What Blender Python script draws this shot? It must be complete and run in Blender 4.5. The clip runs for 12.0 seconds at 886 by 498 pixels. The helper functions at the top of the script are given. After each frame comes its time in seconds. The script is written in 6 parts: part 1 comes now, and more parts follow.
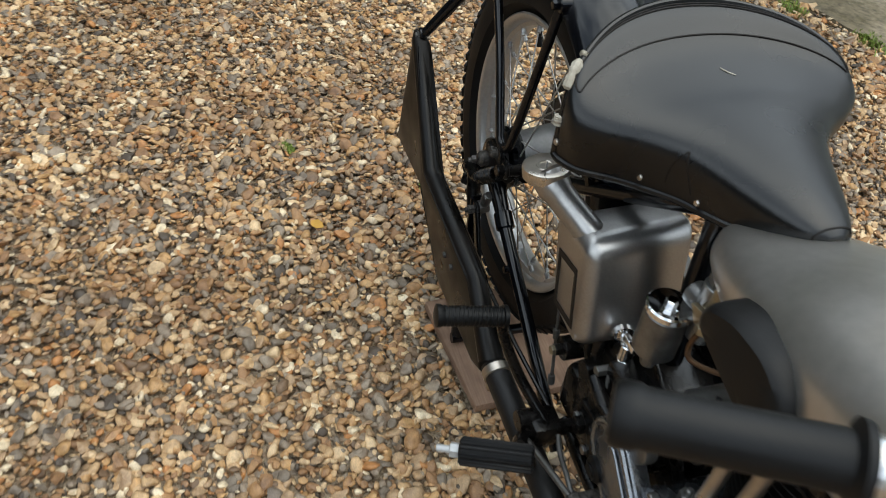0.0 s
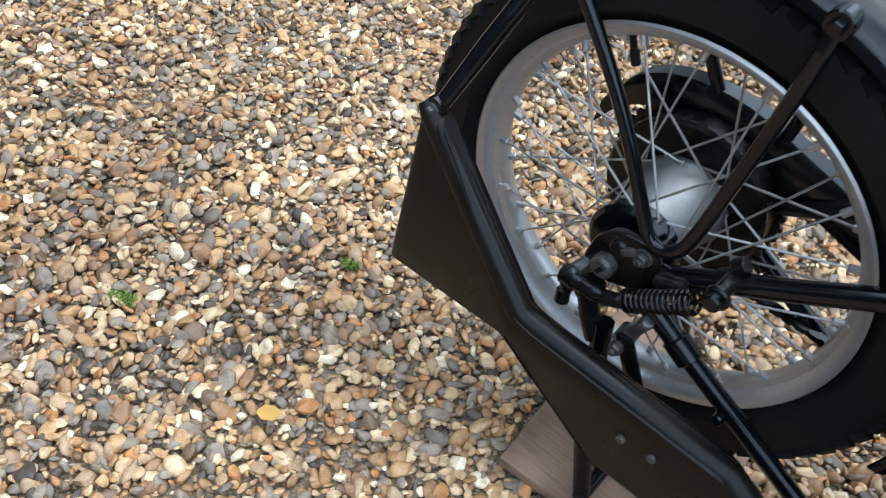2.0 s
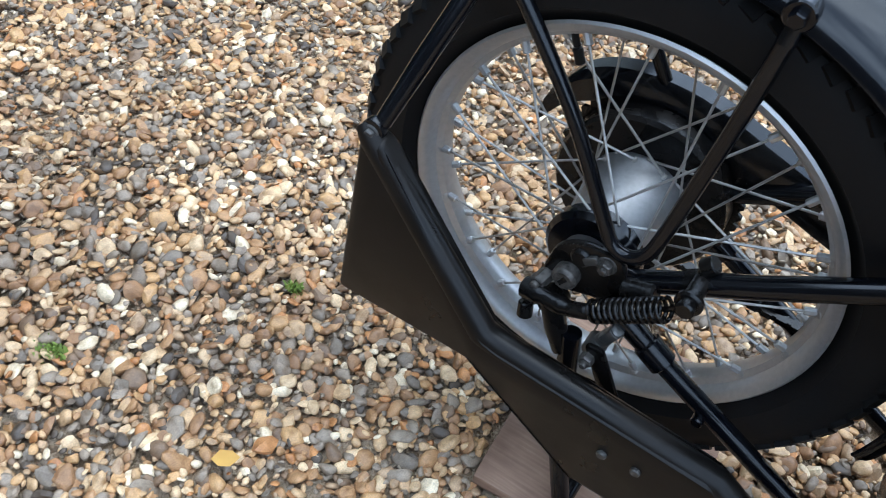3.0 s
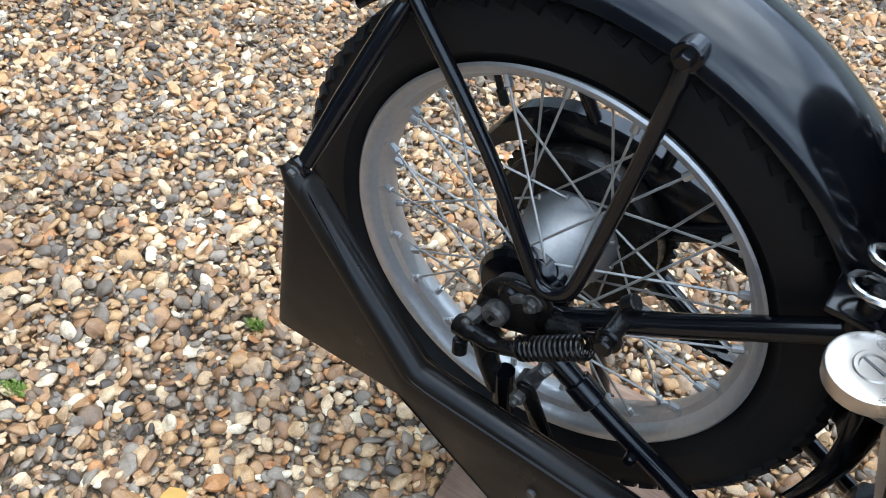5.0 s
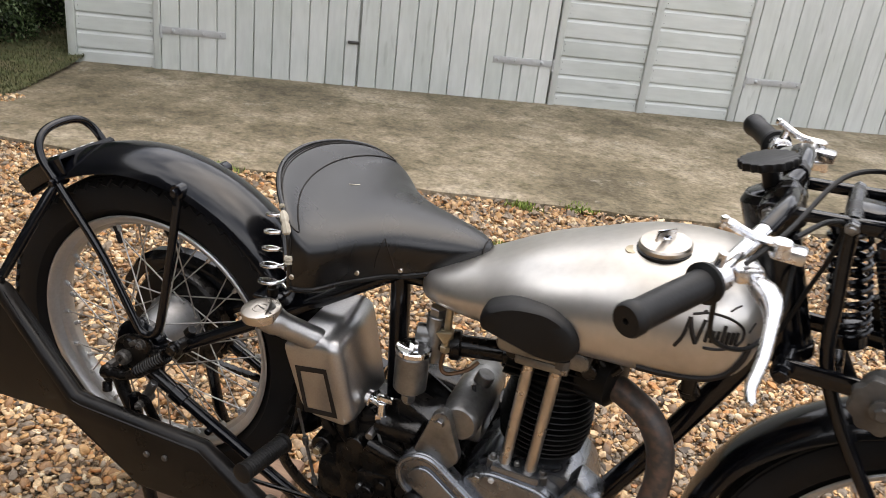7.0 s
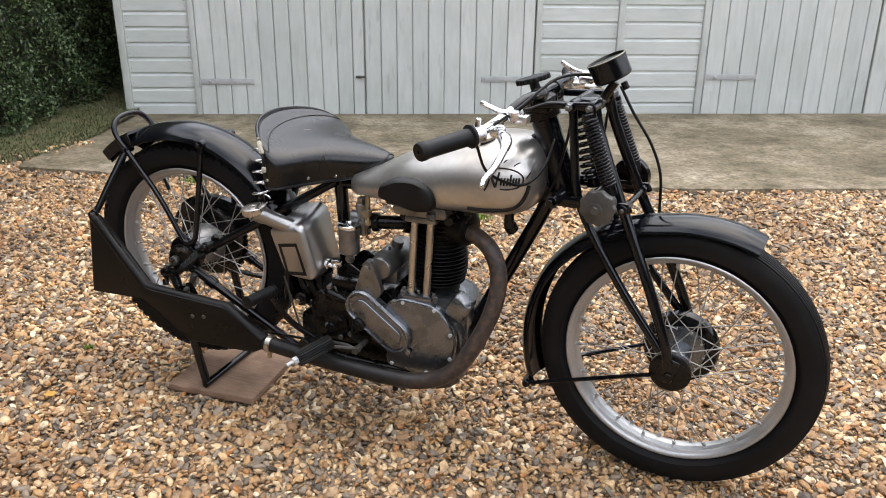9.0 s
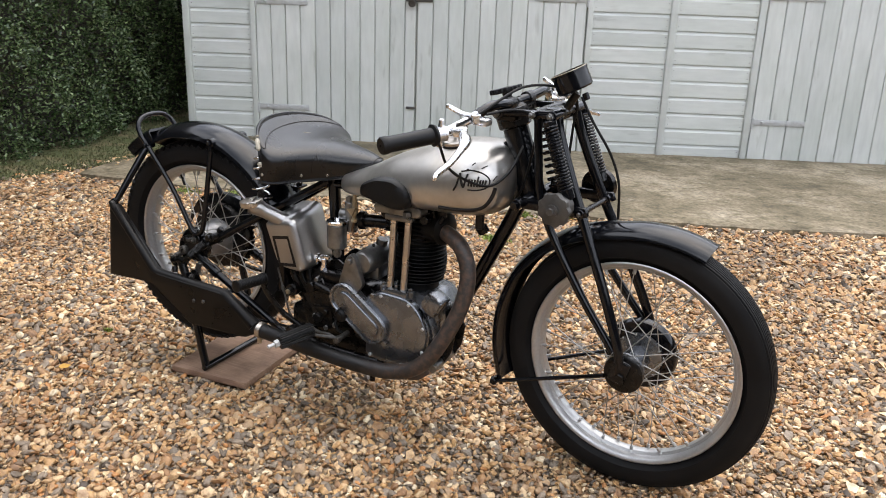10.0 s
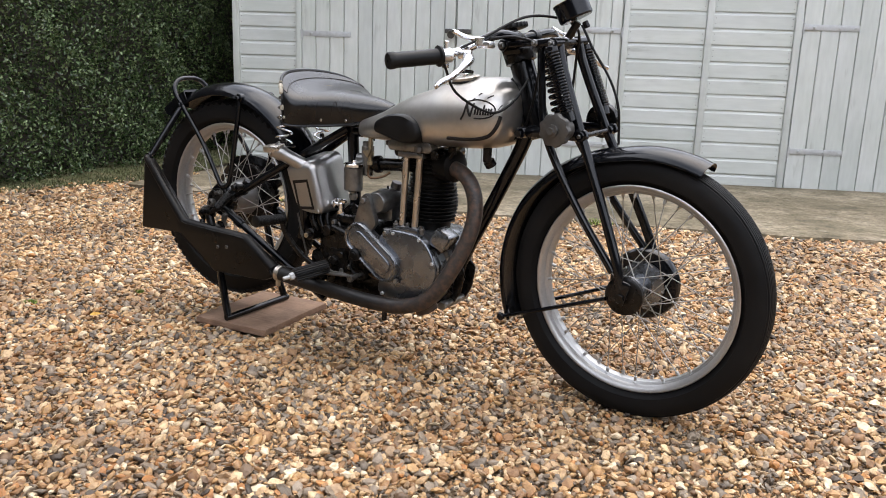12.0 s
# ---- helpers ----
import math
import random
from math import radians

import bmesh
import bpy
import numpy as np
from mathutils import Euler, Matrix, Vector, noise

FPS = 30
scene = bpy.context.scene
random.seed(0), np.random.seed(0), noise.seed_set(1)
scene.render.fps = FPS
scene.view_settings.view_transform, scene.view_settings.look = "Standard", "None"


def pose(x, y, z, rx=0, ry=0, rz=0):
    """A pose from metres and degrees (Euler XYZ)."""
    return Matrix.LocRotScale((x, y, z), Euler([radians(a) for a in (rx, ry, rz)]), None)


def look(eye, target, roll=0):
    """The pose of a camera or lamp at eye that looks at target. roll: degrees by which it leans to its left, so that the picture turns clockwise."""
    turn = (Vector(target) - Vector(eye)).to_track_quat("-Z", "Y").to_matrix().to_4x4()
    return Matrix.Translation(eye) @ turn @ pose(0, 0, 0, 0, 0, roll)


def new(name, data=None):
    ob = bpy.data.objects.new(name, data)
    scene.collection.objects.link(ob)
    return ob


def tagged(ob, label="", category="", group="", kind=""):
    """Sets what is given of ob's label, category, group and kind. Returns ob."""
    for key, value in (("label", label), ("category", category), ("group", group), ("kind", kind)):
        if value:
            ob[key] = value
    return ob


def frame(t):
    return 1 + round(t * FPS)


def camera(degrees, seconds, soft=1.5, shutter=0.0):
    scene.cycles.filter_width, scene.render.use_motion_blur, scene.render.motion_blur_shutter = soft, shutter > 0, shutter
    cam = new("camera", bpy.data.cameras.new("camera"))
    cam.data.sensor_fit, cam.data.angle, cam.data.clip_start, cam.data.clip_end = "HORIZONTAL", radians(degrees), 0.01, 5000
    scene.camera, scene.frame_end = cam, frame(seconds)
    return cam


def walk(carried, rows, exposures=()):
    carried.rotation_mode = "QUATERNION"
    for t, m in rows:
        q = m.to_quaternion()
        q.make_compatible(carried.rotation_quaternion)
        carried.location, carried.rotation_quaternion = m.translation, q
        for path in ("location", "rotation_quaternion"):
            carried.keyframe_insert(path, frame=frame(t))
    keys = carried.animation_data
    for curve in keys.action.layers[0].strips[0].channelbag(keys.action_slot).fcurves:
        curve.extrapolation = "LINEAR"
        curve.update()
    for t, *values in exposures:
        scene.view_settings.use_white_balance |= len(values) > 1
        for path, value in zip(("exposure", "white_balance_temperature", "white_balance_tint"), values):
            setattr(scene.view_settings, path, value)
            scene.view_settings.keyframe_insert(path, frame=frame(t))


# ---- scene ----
cam = camera(55.5, 12.0, soft=0.85, shutter=0.25)
PATH = [
    (0, (1.141, -0.629, 1.275), (-0.25, -0.06, -0.045), 8.5),
    (0.5, (0.84, -0.711, 1.227), (-0.389, 0.095, -0.129), 10.9),
    (1, (0.567, -0.744, 1.196), (-0.409, 0.33, -0.18), 14.1),
    (1.5, (0.36, -0.742, 1.164), (-0.467, 0.426, -0.233), 12.8),
    (2, (0.21, -0.743, 1.081), (-0.561, 0.379, -0.384), 8.7),
    (2.5, (0.161, -0.709, 1.062), (-0.523, 0.426, -0.436), 7.8),
    (3, (0.15, -0.696, 1.07), (-0.474, 0.492, -0.413), 7.9),
    (3.2, (0.152, -0.678, 1.067), (-0.454, 0.529, -0.408), 8.2),
    (4.8, (0.204, -0.663, 1.086), (-0.457, 0.554, -0.357), 6.9),
    (5, (0.23, -0.648, 1.085), (-0.469, 0.566, -0.342), 6.2),
    (5.5, (0.354, -0.66, 1.153), (-0.406, 0.622, -0.18), 5.1),
    (6, (0.521, -0.772, 1.209), (-0.104, 0.734, 0.051), 4.3),
    (6.5, (0.704, -0.978, 1.262), (0.253, 0.683, 0.244), 6.2),
    (6.7, (0.785, -1.062, 1.27), (0.335, 0.633, 0.307), 7.1),
    (7, (0.923, -1.217, 1.305), (0.399, 0.527, 0.478), 7.0),
    (7.2, (0.989, -1.291, 1.318), (0.451, 0.455, 0.504), 6.5),
    (7.5, (1.097, -1.447, 1.33), (0.59, 0.299, 0.497), 5.5),
    (7.7, (1.165, -1.53, 1.336), (0.673, 0.205, 0.471), 5.2),
    (9.3, (1.609, -1.996, 1.338), (0.908, -0.254, 0.649), -0.0),
    (9.5, (1.658, -2.013, 1.329), (0.936, -0.271, 0.664), 0.4),
    (10, (1.839, -1.988, 1.275), (0.995, -0.291, 0.636), 2.0),
    (10.5, (1.967, -1.984, 1.1), (1.013, -0.312, 0.56), 2.9),
    (11, (2.036, -2.038, 0.953), (1.071, -0.337, 0.534), 2.2),
    (11.5, (2.046, -2.073, 0.944), (1.078, -0.379, 0.503), 1.8),
    (12, (2.033, -2.09, 0.933), (1.058, -0.409, 0.46), 1.9),
]
EXPOSURES = [(0.0, 0.44, 7400, 5), (0.5, 0.79, 7300, 7), (1.0, 0.97, 7250, 8), (2.0, 1.03, 6180, 5), (3.0, 1.03, 5880, 5), (5.0, 1.22, 6030, 5), (5.5, 1.22, 6280, 7), (6.0, 1.11, 7230, 9),
             (6.5, 0.87, 7430, 14), (7.0, 0.89, 8150, 15), (7.5, 1.06, 7950, 15), (9.5, 0.92, 7650, 14), (12.0, 0.91, 7650, 15)]
walk(cam, [(t, look(eye, target, roll)) for t, eye, target, roll in PATH], EXPOSURES)

# ---- light ----
world = bpy.data.worlds.new("overcast_sky")
scene.world = world
world.use_nodes = True
wn, wl = world.node_tree.nodes, world.node_tree.links
sky = wn.new("ShaderNodeTexSky")
sky.sky_type, sky.sun_disc = "NISHITA", False
sky.sun_elevation, sky.sun_rotation = radians(70), radians(22)
sky.air_density, sky.dust_density, sky.ozone_density = 1.0, 5.0, 1.0
soften = wn.new("ShaderNodeMixRGB")
soften.inputs[0].default_value = 0.86
soften.inputs[2].default_value = (7.35, 8.7, 10.9, 1)
wl.new(sky.outputs[0], soften.inputs[1])
around = wn.new("ShaderNodeTexCoord")
cloud = wn.new("ShaderNodeTexNoise")
cloud.inputs["Scale"].default_value, cloud.inputs["Detail"].default_value = 3.2, 6
wl.new(around.outputs["Generated"], cloud.inputs["Vector"])
cover = wn.new("ShaderNodeValToRGB")
cover.color_ramp.elements[0].position, cover.color_ramp.elements[0].color = 0.36, (0.52, 0.56, 0.62, 1)
cover.color_ramp.elements[1].position, cover.color_ramp.elements[1].color = 0.62, (1.55, 1.52, 1.48, 1)
wl.new(cloud.outputs[0], cover.inputs[0])
clouded = wn.new("ShaderNodeMixRGB")
clouded.blend_type = "MULTIPLY"
clouded.inputs[0].default_value = 1.0
wl.new(soften.outputs[0], clouded.inputs[1])
wl.new(cover.outputs[0], clouded.inputs[2])
wl.new(clouded.outputs[0], wn["Background"].inputs[0])
wn["Background"].inputs[1].default_value = 0.148

sun = new("sun", bpy.data.lights.new("sun", "SUN"))
sun.data.energy, sun.data.angle, sun.data.color = 0.75, radians(60), (0.90, 0.96, 1.0)
sun.matrix_world = look((0.5, 1.25, 3.8), (0.0, 0.0, 0.0))


# ---- materials ----
def nodes_of(name, rough=0.5, metal=0.0, colour=(0.5, 0.5, 0.5)):
    m = bpy.data.materials.new(name)
    m.use_nodes = True
    nt = m.node_tree
    b = nt.nodes["Principled BSDF"]
    b.inputs["Roughness"].default_value = rough
    b.inputs["Metallic"].default_value = metal
    b.inputs["Base Color"].default_value = (*colour, 1)
    return m, nt, b


def tex(nt, kind, scale, coords="Object", detail=4.0):
    c = nt.nodes.new("ShaderNodeTexCoord")
    t = nt.nodes.new(kind)
    t.inputs["Scale"].default_value = scale
    if "Detail" in t.inputs:
        t.inputs["Detail"].default_value = detail
    nt.links.new(c.outputs[coords], t.inputs["Vector"])
    return t


def ramp(nt, source, stops):
    r = nt.nodes.new("ShaderNodeValToRGB")
    e = r.color_ramp.elements
    while len(e) < len(stops):
        e.new(0.5)
    for k, (p, c) in zip(e, stops):
        k.position, k.color = p, (*c, 1)
    nt.links.new(source, r.inputs[0])
    return r


def mix(nt, kind, a, b, fac=1.0):
    x = nt.nodes.new("ShaderNodeMixRGB")
    x.blend_type = kind
    for n, v in ((0, fac), (1, a), (2, b)):
        if hasattr(v, "is_linked"):
            nt.links.new(v, x.inputs[n])
        elif n == 0:
            x.inputs[0].default_value = v
        else:
            x.inputs[n].default_value = (*v, 1)
    return x.outputs[0]


def bump(nt, b, source, strength, distance):
    n = nt.nodes.new("ShaderNodeBump")
    n.inputs["Strength"].default_value, n.inputs["Distance"].default_value = strength, distance
    nt.links.new(source, n.inputs["Height"])
    nt.links.new(n.outputs[0], b.inputs["Normal"])
    return n


def worn(name, colour, rough, metal, dirt, dirt_amount=0.35, scale=14.0, grain=160.0, bumped=0.15, spread=0.12, spec=0.5):
    """A paint or metal with stains at one scale and grain at another, in colour and in gloss."""
    m, nt, b = nodes_of(name, rough, metal, colour)
    big = tex(nt, "ShaderNodeTexNoise", scale)
    fine = tex(nt, "ShaderNodeTexNoise", grain, detail=6)
    spots = ramp(nt, big.outputs[0], [(0.42, (0, 0, 0)), (0.72, (1, 1, 1))])
    amount = mix(nt, "MULTIPLY", spots.outputs[0], (dirt_amount,) * 3)
    base = mix(nt, "MIX", colour, dirt, amount)
    speck = ramp(nt, fine.outputs[0], [(0.3, (0.93,) * 3), (0.7, (1.05,) * 3)])
    nt.links.new(mix(nt, "MULTIPLY", base, speck.outputs[0]), b.inputs["Base Color"])
    r = ramp(nt, big.outputs[0], [(0.3, (max(rough - spread, 0.03),) * 3), (0.75, (min(rough + spread, 1),) * 3)])
    nt.links.new(r.outputs[0], b.inputs["Roughness"])
    if bumped:
        bump(nt, b, fine.outputs[0], bumped, 0.0006)
    b.inputs["Specular IOR Level"].default_value = spec
    return m


BLACK = worn("black_enamel", (0.0022, 0.0026, 0.0040), 0.16, 0.0, (0.008, 0.0075, 0.007), 0.3, bumped=0.02, spread=0.07, spec=0.38)
SATIN = worn("satin_black_paint", (0.0045, 0.004, 0.0036), 0.36, 0.0, (0.012, 0.009, 0.007), 0.5, bumped=0.1, spec=0.20)
GREASE = worn("oily_black_metal", (0.0040, 0.0036, 0.0034), 0.27, 0.0, (0.013, 0.010, 0.008), 0.5, 34, bumped=0.6, spread=0.15, spec=0.28)
FINS = worn("black_fins", (0.004, 0.004, 0.004), 0.45, 0.0, (0.014, 0.011, 0.009), 0.5, 20, spec=0.14)
RUBBER = worn("black_rubber", (0.004, 0.004, 0.0042), 0.46, 0.0, (0.012, 0.0115, 0.011), 0.35, 12, 220, 0.3, spec=0.24)
TYRE = worn("tyre_rubber", (0.0060, 0.0061, 0.0065), 0.58, 0.0, (0.018, 0.016, 0.0145), 0.4, 9, 260, 0.25, spec=0.16)
CHROME = worn("chrome", (0.82, 0.82, 0.83), 0.08, 1.0, (0.5, 0.48, 0.44), 0.25, 30, bumped=0.02, spread=0.05)
LEVER = worn("satin_alloy_lever", (0.74, 0.74, 0.75), 0.26, 1.0, (0.66, 0.64, 0.61), 0.3, 30, bumped=0.04, spread=0.06)
DIAL = worn("yellowed_dial", (0.30, 0.285, 0.25), 0.12, 0.0, (0.18, 0.16, 0.13), 0.5, 30, bumped=0.0, spread=0.03, spec=0.8)
SPOKE = worn("dull_plated_wire", (0.40, 0.385, 0.36), 0.42, 0.6, (0.2, 0.17, 0.14), 0.5, 40)
RIM = worn("dull_silver_rim", (0.45, 0.447, 0.44), 0.36, 0.7, (0.40, 0.39, 0.38), 0.3, 6, 160, 0.05, 0.04)
ALLOY = worn("cast_alloy", (0.215, 0.225, 0.240), 0.27, 0.9, (0.10, 0.098, 0.096), 0.6, 22, 300, 0.2, 0.07)
CAST = worn("dull_grey_casting", (0.23, 0.228, 0.222), 0.38, 0.9, (0.045, 0.038, 0.032), 0.6, 26, 260, 0.35, 0.12)
HUB = worn("dull_silver_hub", (0.27, 0.27, 0.272), 0.45, 0.75, (0.15, 0.14, 0.13), 0.5, 18, 200, 0.1)
PITTED = worn("pitted_spindle", (0.11, 0.100, 0.090), 0.5, 0.5, (0.014, 0.012, 0.010), 0.98, 150, 300, 0.8)
TANK = worn("brushed_silver_tank", (0.485, 0.462, 0.430), 0.33, 0.88, (0.34, 0.285, 0.225), 0.5, 6, 60, 0.0, 0.06)
OILTIN = worn("bare_tin", (0.41, 0.40, 0.39), 0.34, 0.95, (0.24, 0.215, 0.19), 0.45, 7, 300, 0.03, 0.05)
NICKEL = worn("dull_nickel", (0.55, 0.50, 0.44), 0.33, 0.95, (0.3, 0.24, 0.18), 0.5, 20)
BRASS = worn("tarnished_brass", (0.40, 0.345, 0.245), 0.4, 0.9, (0.14, 0.1, 0.06), 0.6, 30)
RUST = worn("rusty_exhaust", (0.075, 0.062, 0.056), 0.52, 0.4, (0.16, 0.092, 0.062), 0.85, 45, 160, 0.7)
def sooty_pipe():
    """Rust at the cylinder end that gives way to soot along the run."""
    m = worn("rusty_sooty_exhaust", (0.046, 0.039, 0.035), 0.5, 0.35, (0.15, 0.088, 0.062), 0.85, 70, 160, 0.7)
    nt = m.node_tree
    b = nt.nodes["Principled BSDF"]
    base = b.inputs["Base Color"].links[0].from_socket
    c = nt.nodes.new("ShaderNodeTexCoord")
    split = nt.nodes.new("ShaderNodeSeparateXYZ")
    nt.links.new(c.outputs["Object"], split.inputs[0])
    rough = tex(nt, "ShaderNodeTexNoise", 18, detail=6)
    wander = nt.nodes.new("ShaderNodeMath")
    wander.operation = "MULTIPLY_ADD"
    wander.inputs[1].default_value = 0.22
    nt.links.new(rough.outputs[0], wander.inputs[0])
    nt.links.new(split.outputs[0], wander.inputs[2])
    soot = ramp(nt, wander.outputs[0], [(0.80, (1, 1, 1)), (0.99, (0, 0, 0))])
    nt.links.new(mix(nt, "MIX", base, (0.012, 0.011, 0.0105), soot.outputs[0]), b.inputs["Base Color"])
    return m


SOOTY = sooty_pipe()
COPPER = worn("copper_pipe", (0.15, 0.088, 0.05), 0.4, 0.9, (0.12, 0.06, 0.04), 0.5, 40)
CREAM = worn("cream_wadding", (0.46, 0.42, 0.34), 0.9, 0.0, (0.25, 0.21, 0.16), 0.6, 60, 200, 0.6)
TRANSFER = worn("dark_transfer", (0.010, 0.008, 0.007), 0.55, 0.0, (0.035, 0.028, 0.022), 0.4, 60, spec=0.2)
WHITE = worn("white_plate_paint", (0.75, 0.75, 0.74), 0.4, 0.0, (0.4, 0.38, 0.35), 0.3)
STEEL = worn("galvanised_steel", (0.50, 0.51, 0.51), 0.5, 0.3, (0.38, 0.39, 0.39), 0.5, 25)
IRON = worn("dull_grey_iron", (0.10, 0.097, 0.092), 0.55, 0.6, (0.05, 0.042, 0.036), 0.6, 30)


def leather():
    m, nt, b = nodes_of("black_leather", 0.42)
    b.inputs["Specular IOR Level"].default_value = 0.46
    big = tex(nt, "ShaderNodeTexNoise", 9)
    pores = tex(nt, "ShaderNodeTexVoronoi", 420)
    tone = ramp(nt, big.outputs[0], [(0.3, (0.0028, 0.003, 0.0034)), (0.75, (0.0055, 0.0057, 0.0062))])
    nt.links.new(tone.outputs[0], b.inputs["Base Color"])
    r = ramp(nt, big.outputs[0], [(0.3, (0.24,) * 3), (0.75, (0.35,) * 3)])
    nt.links.new(r.outputs[0], b.inputs["Roughness"])
    bump(nt, b, pores.outputs[0], 0.12, 0.0006)
    return m


def timber(name, stretch):
    """Painted softwood: grain along the board, knots and rusty nail heads showing through; each board has its own grain."""
    m, nt, b = nodes_of(name, 0.6)
    c = nt.nodes.new("ShaderNodeTexCoord")
    info = nt.nodes.new("ShaderNodeObjectInfo")
    shift = nt.nodes.new("ShaderNodeVectorMath")
    shift.operation = "MULTIPLY_ADD"
    shift.inputs[1].default_value = (37.0, 11.0, 53.0)
    nt.links.new(info.outputs["Random"], shift.inputs[0])
    nt.links.new(c.outputs["Object"], shift.inputs[2])
    mp = nt.nodes.new("ShaderNodeMapping")
    mp.inputs["Scale"].default_value = stretch
    nt.links.new(shift.outputs[0], mp.inputs[0])

    def laid(kind, scale, source, detail=5.0):
        t = nt.nodes.new(kind)
        t.inputs["Scale"].default_value = scale
        if "Detail" in t.inputs:
            t.inputs["Detail"].default_value = detail
        nt.links.new(source.outputs[0], t.inputs["Vector"])
        return t

    grain, big = laid("ShaderNodeTexNoise", 7, mp, 8), laid("ShaderNodeTexNoise", 2.2, shift)
    smudge = laid("ShaderNodeTexNoise", 3.4, mp, 3)
    bent = nt.nodes.new("ShaderNodeVectorMath")
    bent.operation = "MULTIPLY_ADD"
    bent.inputs[1].default_value = (0.05, 0.05, 0.05)
    nt.links.new(laid("ShaderNodeTexNoise", 24, shift).outputs["Color"], bent.inputs[0])
    nt.links.new(shift.outputs[0], bent.inputs[2])
    knots, nails = laid("ShaderNodeTexVoronoi", 5.2, bent), laid("ShaderNodeTexVoronoi", 9.5, shift)
    tone = ramp(nt, info.outputs["Random"], [(0.0, (0.550, 0.572, 0.545)), (0.5, (0.590, 0.610, 0.580)), (1.0, (0.630, 0.645, 0.612))])
    streak = ramp(nt, grain.outputs[0], [(0.3, (0.93,) * 3), (0.65, (1.03,) * 3)])
    stain = ramp(nt, big.outputs[0], [(0.35, (0.90, 0.92, 0.90)), (0.65, (1.03,) * 3)])
    dull = ramp(nt, smudge.outputs[0], [(0.25, (0.70, 0.70, 0.68)), (0.36, (1, 1, 1))])
    knot = ramp(nt, knots.outputs["Distance"], [(0.0, (0.36, 0.34, 0.31)), (0.15, (0.66, 0.65, 0.62)), (0.29, (1, 1, 1))])
    nail = ramp(nt, nails.outputs["Distance"], [(0.0, (0.20, 0.18, 0.16)), (0.030, (0.30, 0.28, 0.26)), (0.045, (1, 1, 1))])
    k = mix(nt, "MULTIPLY", tone.outputs[0], streak.outputs[0])
    for other, much in ((stain, 1.0), (dull, 0.8), (knot, 0.75), (nail, 0.8)):
        k = mix(nt, "MULTIPLY", k, other.outputs[0], much)
    nt.links.new(k, b.inputs["Base Color"])
    bump(nt, b, grain.outputs[0], 0.3, 0.002)
    return m


def stone():
    m, nt, b = nodes_of("flint_gravel", 0.62)
    geo = nt.nodes.new("ShaderNodeNewGeometry")
    tone = ramp(nt, geo.outputs["Random Per Island"], [
        (0.0, (0.090, 0.070, 0.054)), (0.05, (0.205, 0.170, 0.135)), (0.12, (0.290, 0.238, 0.185)), (0.20, (0.315, 0.180, 0.092)),
        (0.30, (0.420, 0.245, 0.120)), (0.41, (0.540, 0.335, 0.160)), (0.52, (0.575, 0.395, 0.225)), (0.62, (0.450, 0.312, 0.192)),
        (0.71, (0.700, 0.525, 0.330)), (0.80, (0.205, 0.135, 0.085)), (0.85, (0.310, 0.255, 0.200)), (0.91, (0.800, 0.690, 0.510)), (0.965, (0.510, 0.245, 0.095))])
    tone.color_ramp.interpolation = "CONSTANT"
    patch = tex(nt, "ShaderNodeTexNoise", 70, detail=5)
    fine = tex(nt, "ShaderNodeTexNoise", 480, detail=4)
    shade = ramp(nt, patch.outputs[0], [(0.32, (0.70, 0.60, 0.50)), (0.5, (1.0, 0.96, 0.91)), (0.68, (1.20, 1.14, 1.06))])
    c = mix(nt, "MULTIPLY", tone.outputs[0], shade.outputs[0])
    speck = ramp(nt, fine.outputs[0], [(0.35, (0.80,) * 3), (0.7, (1.12,) * 3)])
    c = mix(nt, "MULTIPLY", c, speck.outputs[0])
    damp = tex(nt, "ShaderNodeTexNoise", 1.7, detail=5)
    broad = ramp(nt, damp.outputs[0], [(0.36, (0.74, 0.70, 0.66)), (0.58, (1.05, 1.04, 1.02))])
    nt.links.new(mix(nt, "MULTIPLY", c, broad.outputs[0]), b.inputs["Base Color"])
    r = ramp(nt, patch.outputs[0], [(0.3, (0.38,) * 3), (0.7, (0.72,) * 3)])
    nt.links.new(r.outputs[0], b.inputs["Roughness"])
    bump(nt, b, patch.outputs[0], 0.35, 0.004)
    return m


def soil():
    m, nt, b = nodes_of("damp_gravel_bed", 0.8)
    cells = tex(nt, "ShaderNodeTexVoronoi", 75)
    big = tex(nt, "ShaderNodeTexNoise", 2.2)
    tone = ramp(nt, cells.outputs["Color"], [(0.1, (0.07, 0.05, 0.034)), (0.45, (0.20, 0.135, 0.08)), (0.75, (0.33, 0.22, 0.13)), (0.95, (0.44, 0.33, 0.22))])
    shade = ramp(nt, big.outputs[0], [(0.3, (0.6,) * 3), (0.7, (0.95,) * 3)])
    nt.links.new(mix(nt, "MULTIPLY", tone.outputs[0], shade.outputs[0]), b.inputs["Base Color"])
    bump(nt, b, cells.outputs["Distance"], 0.9, 0.01).invert = True
    return m


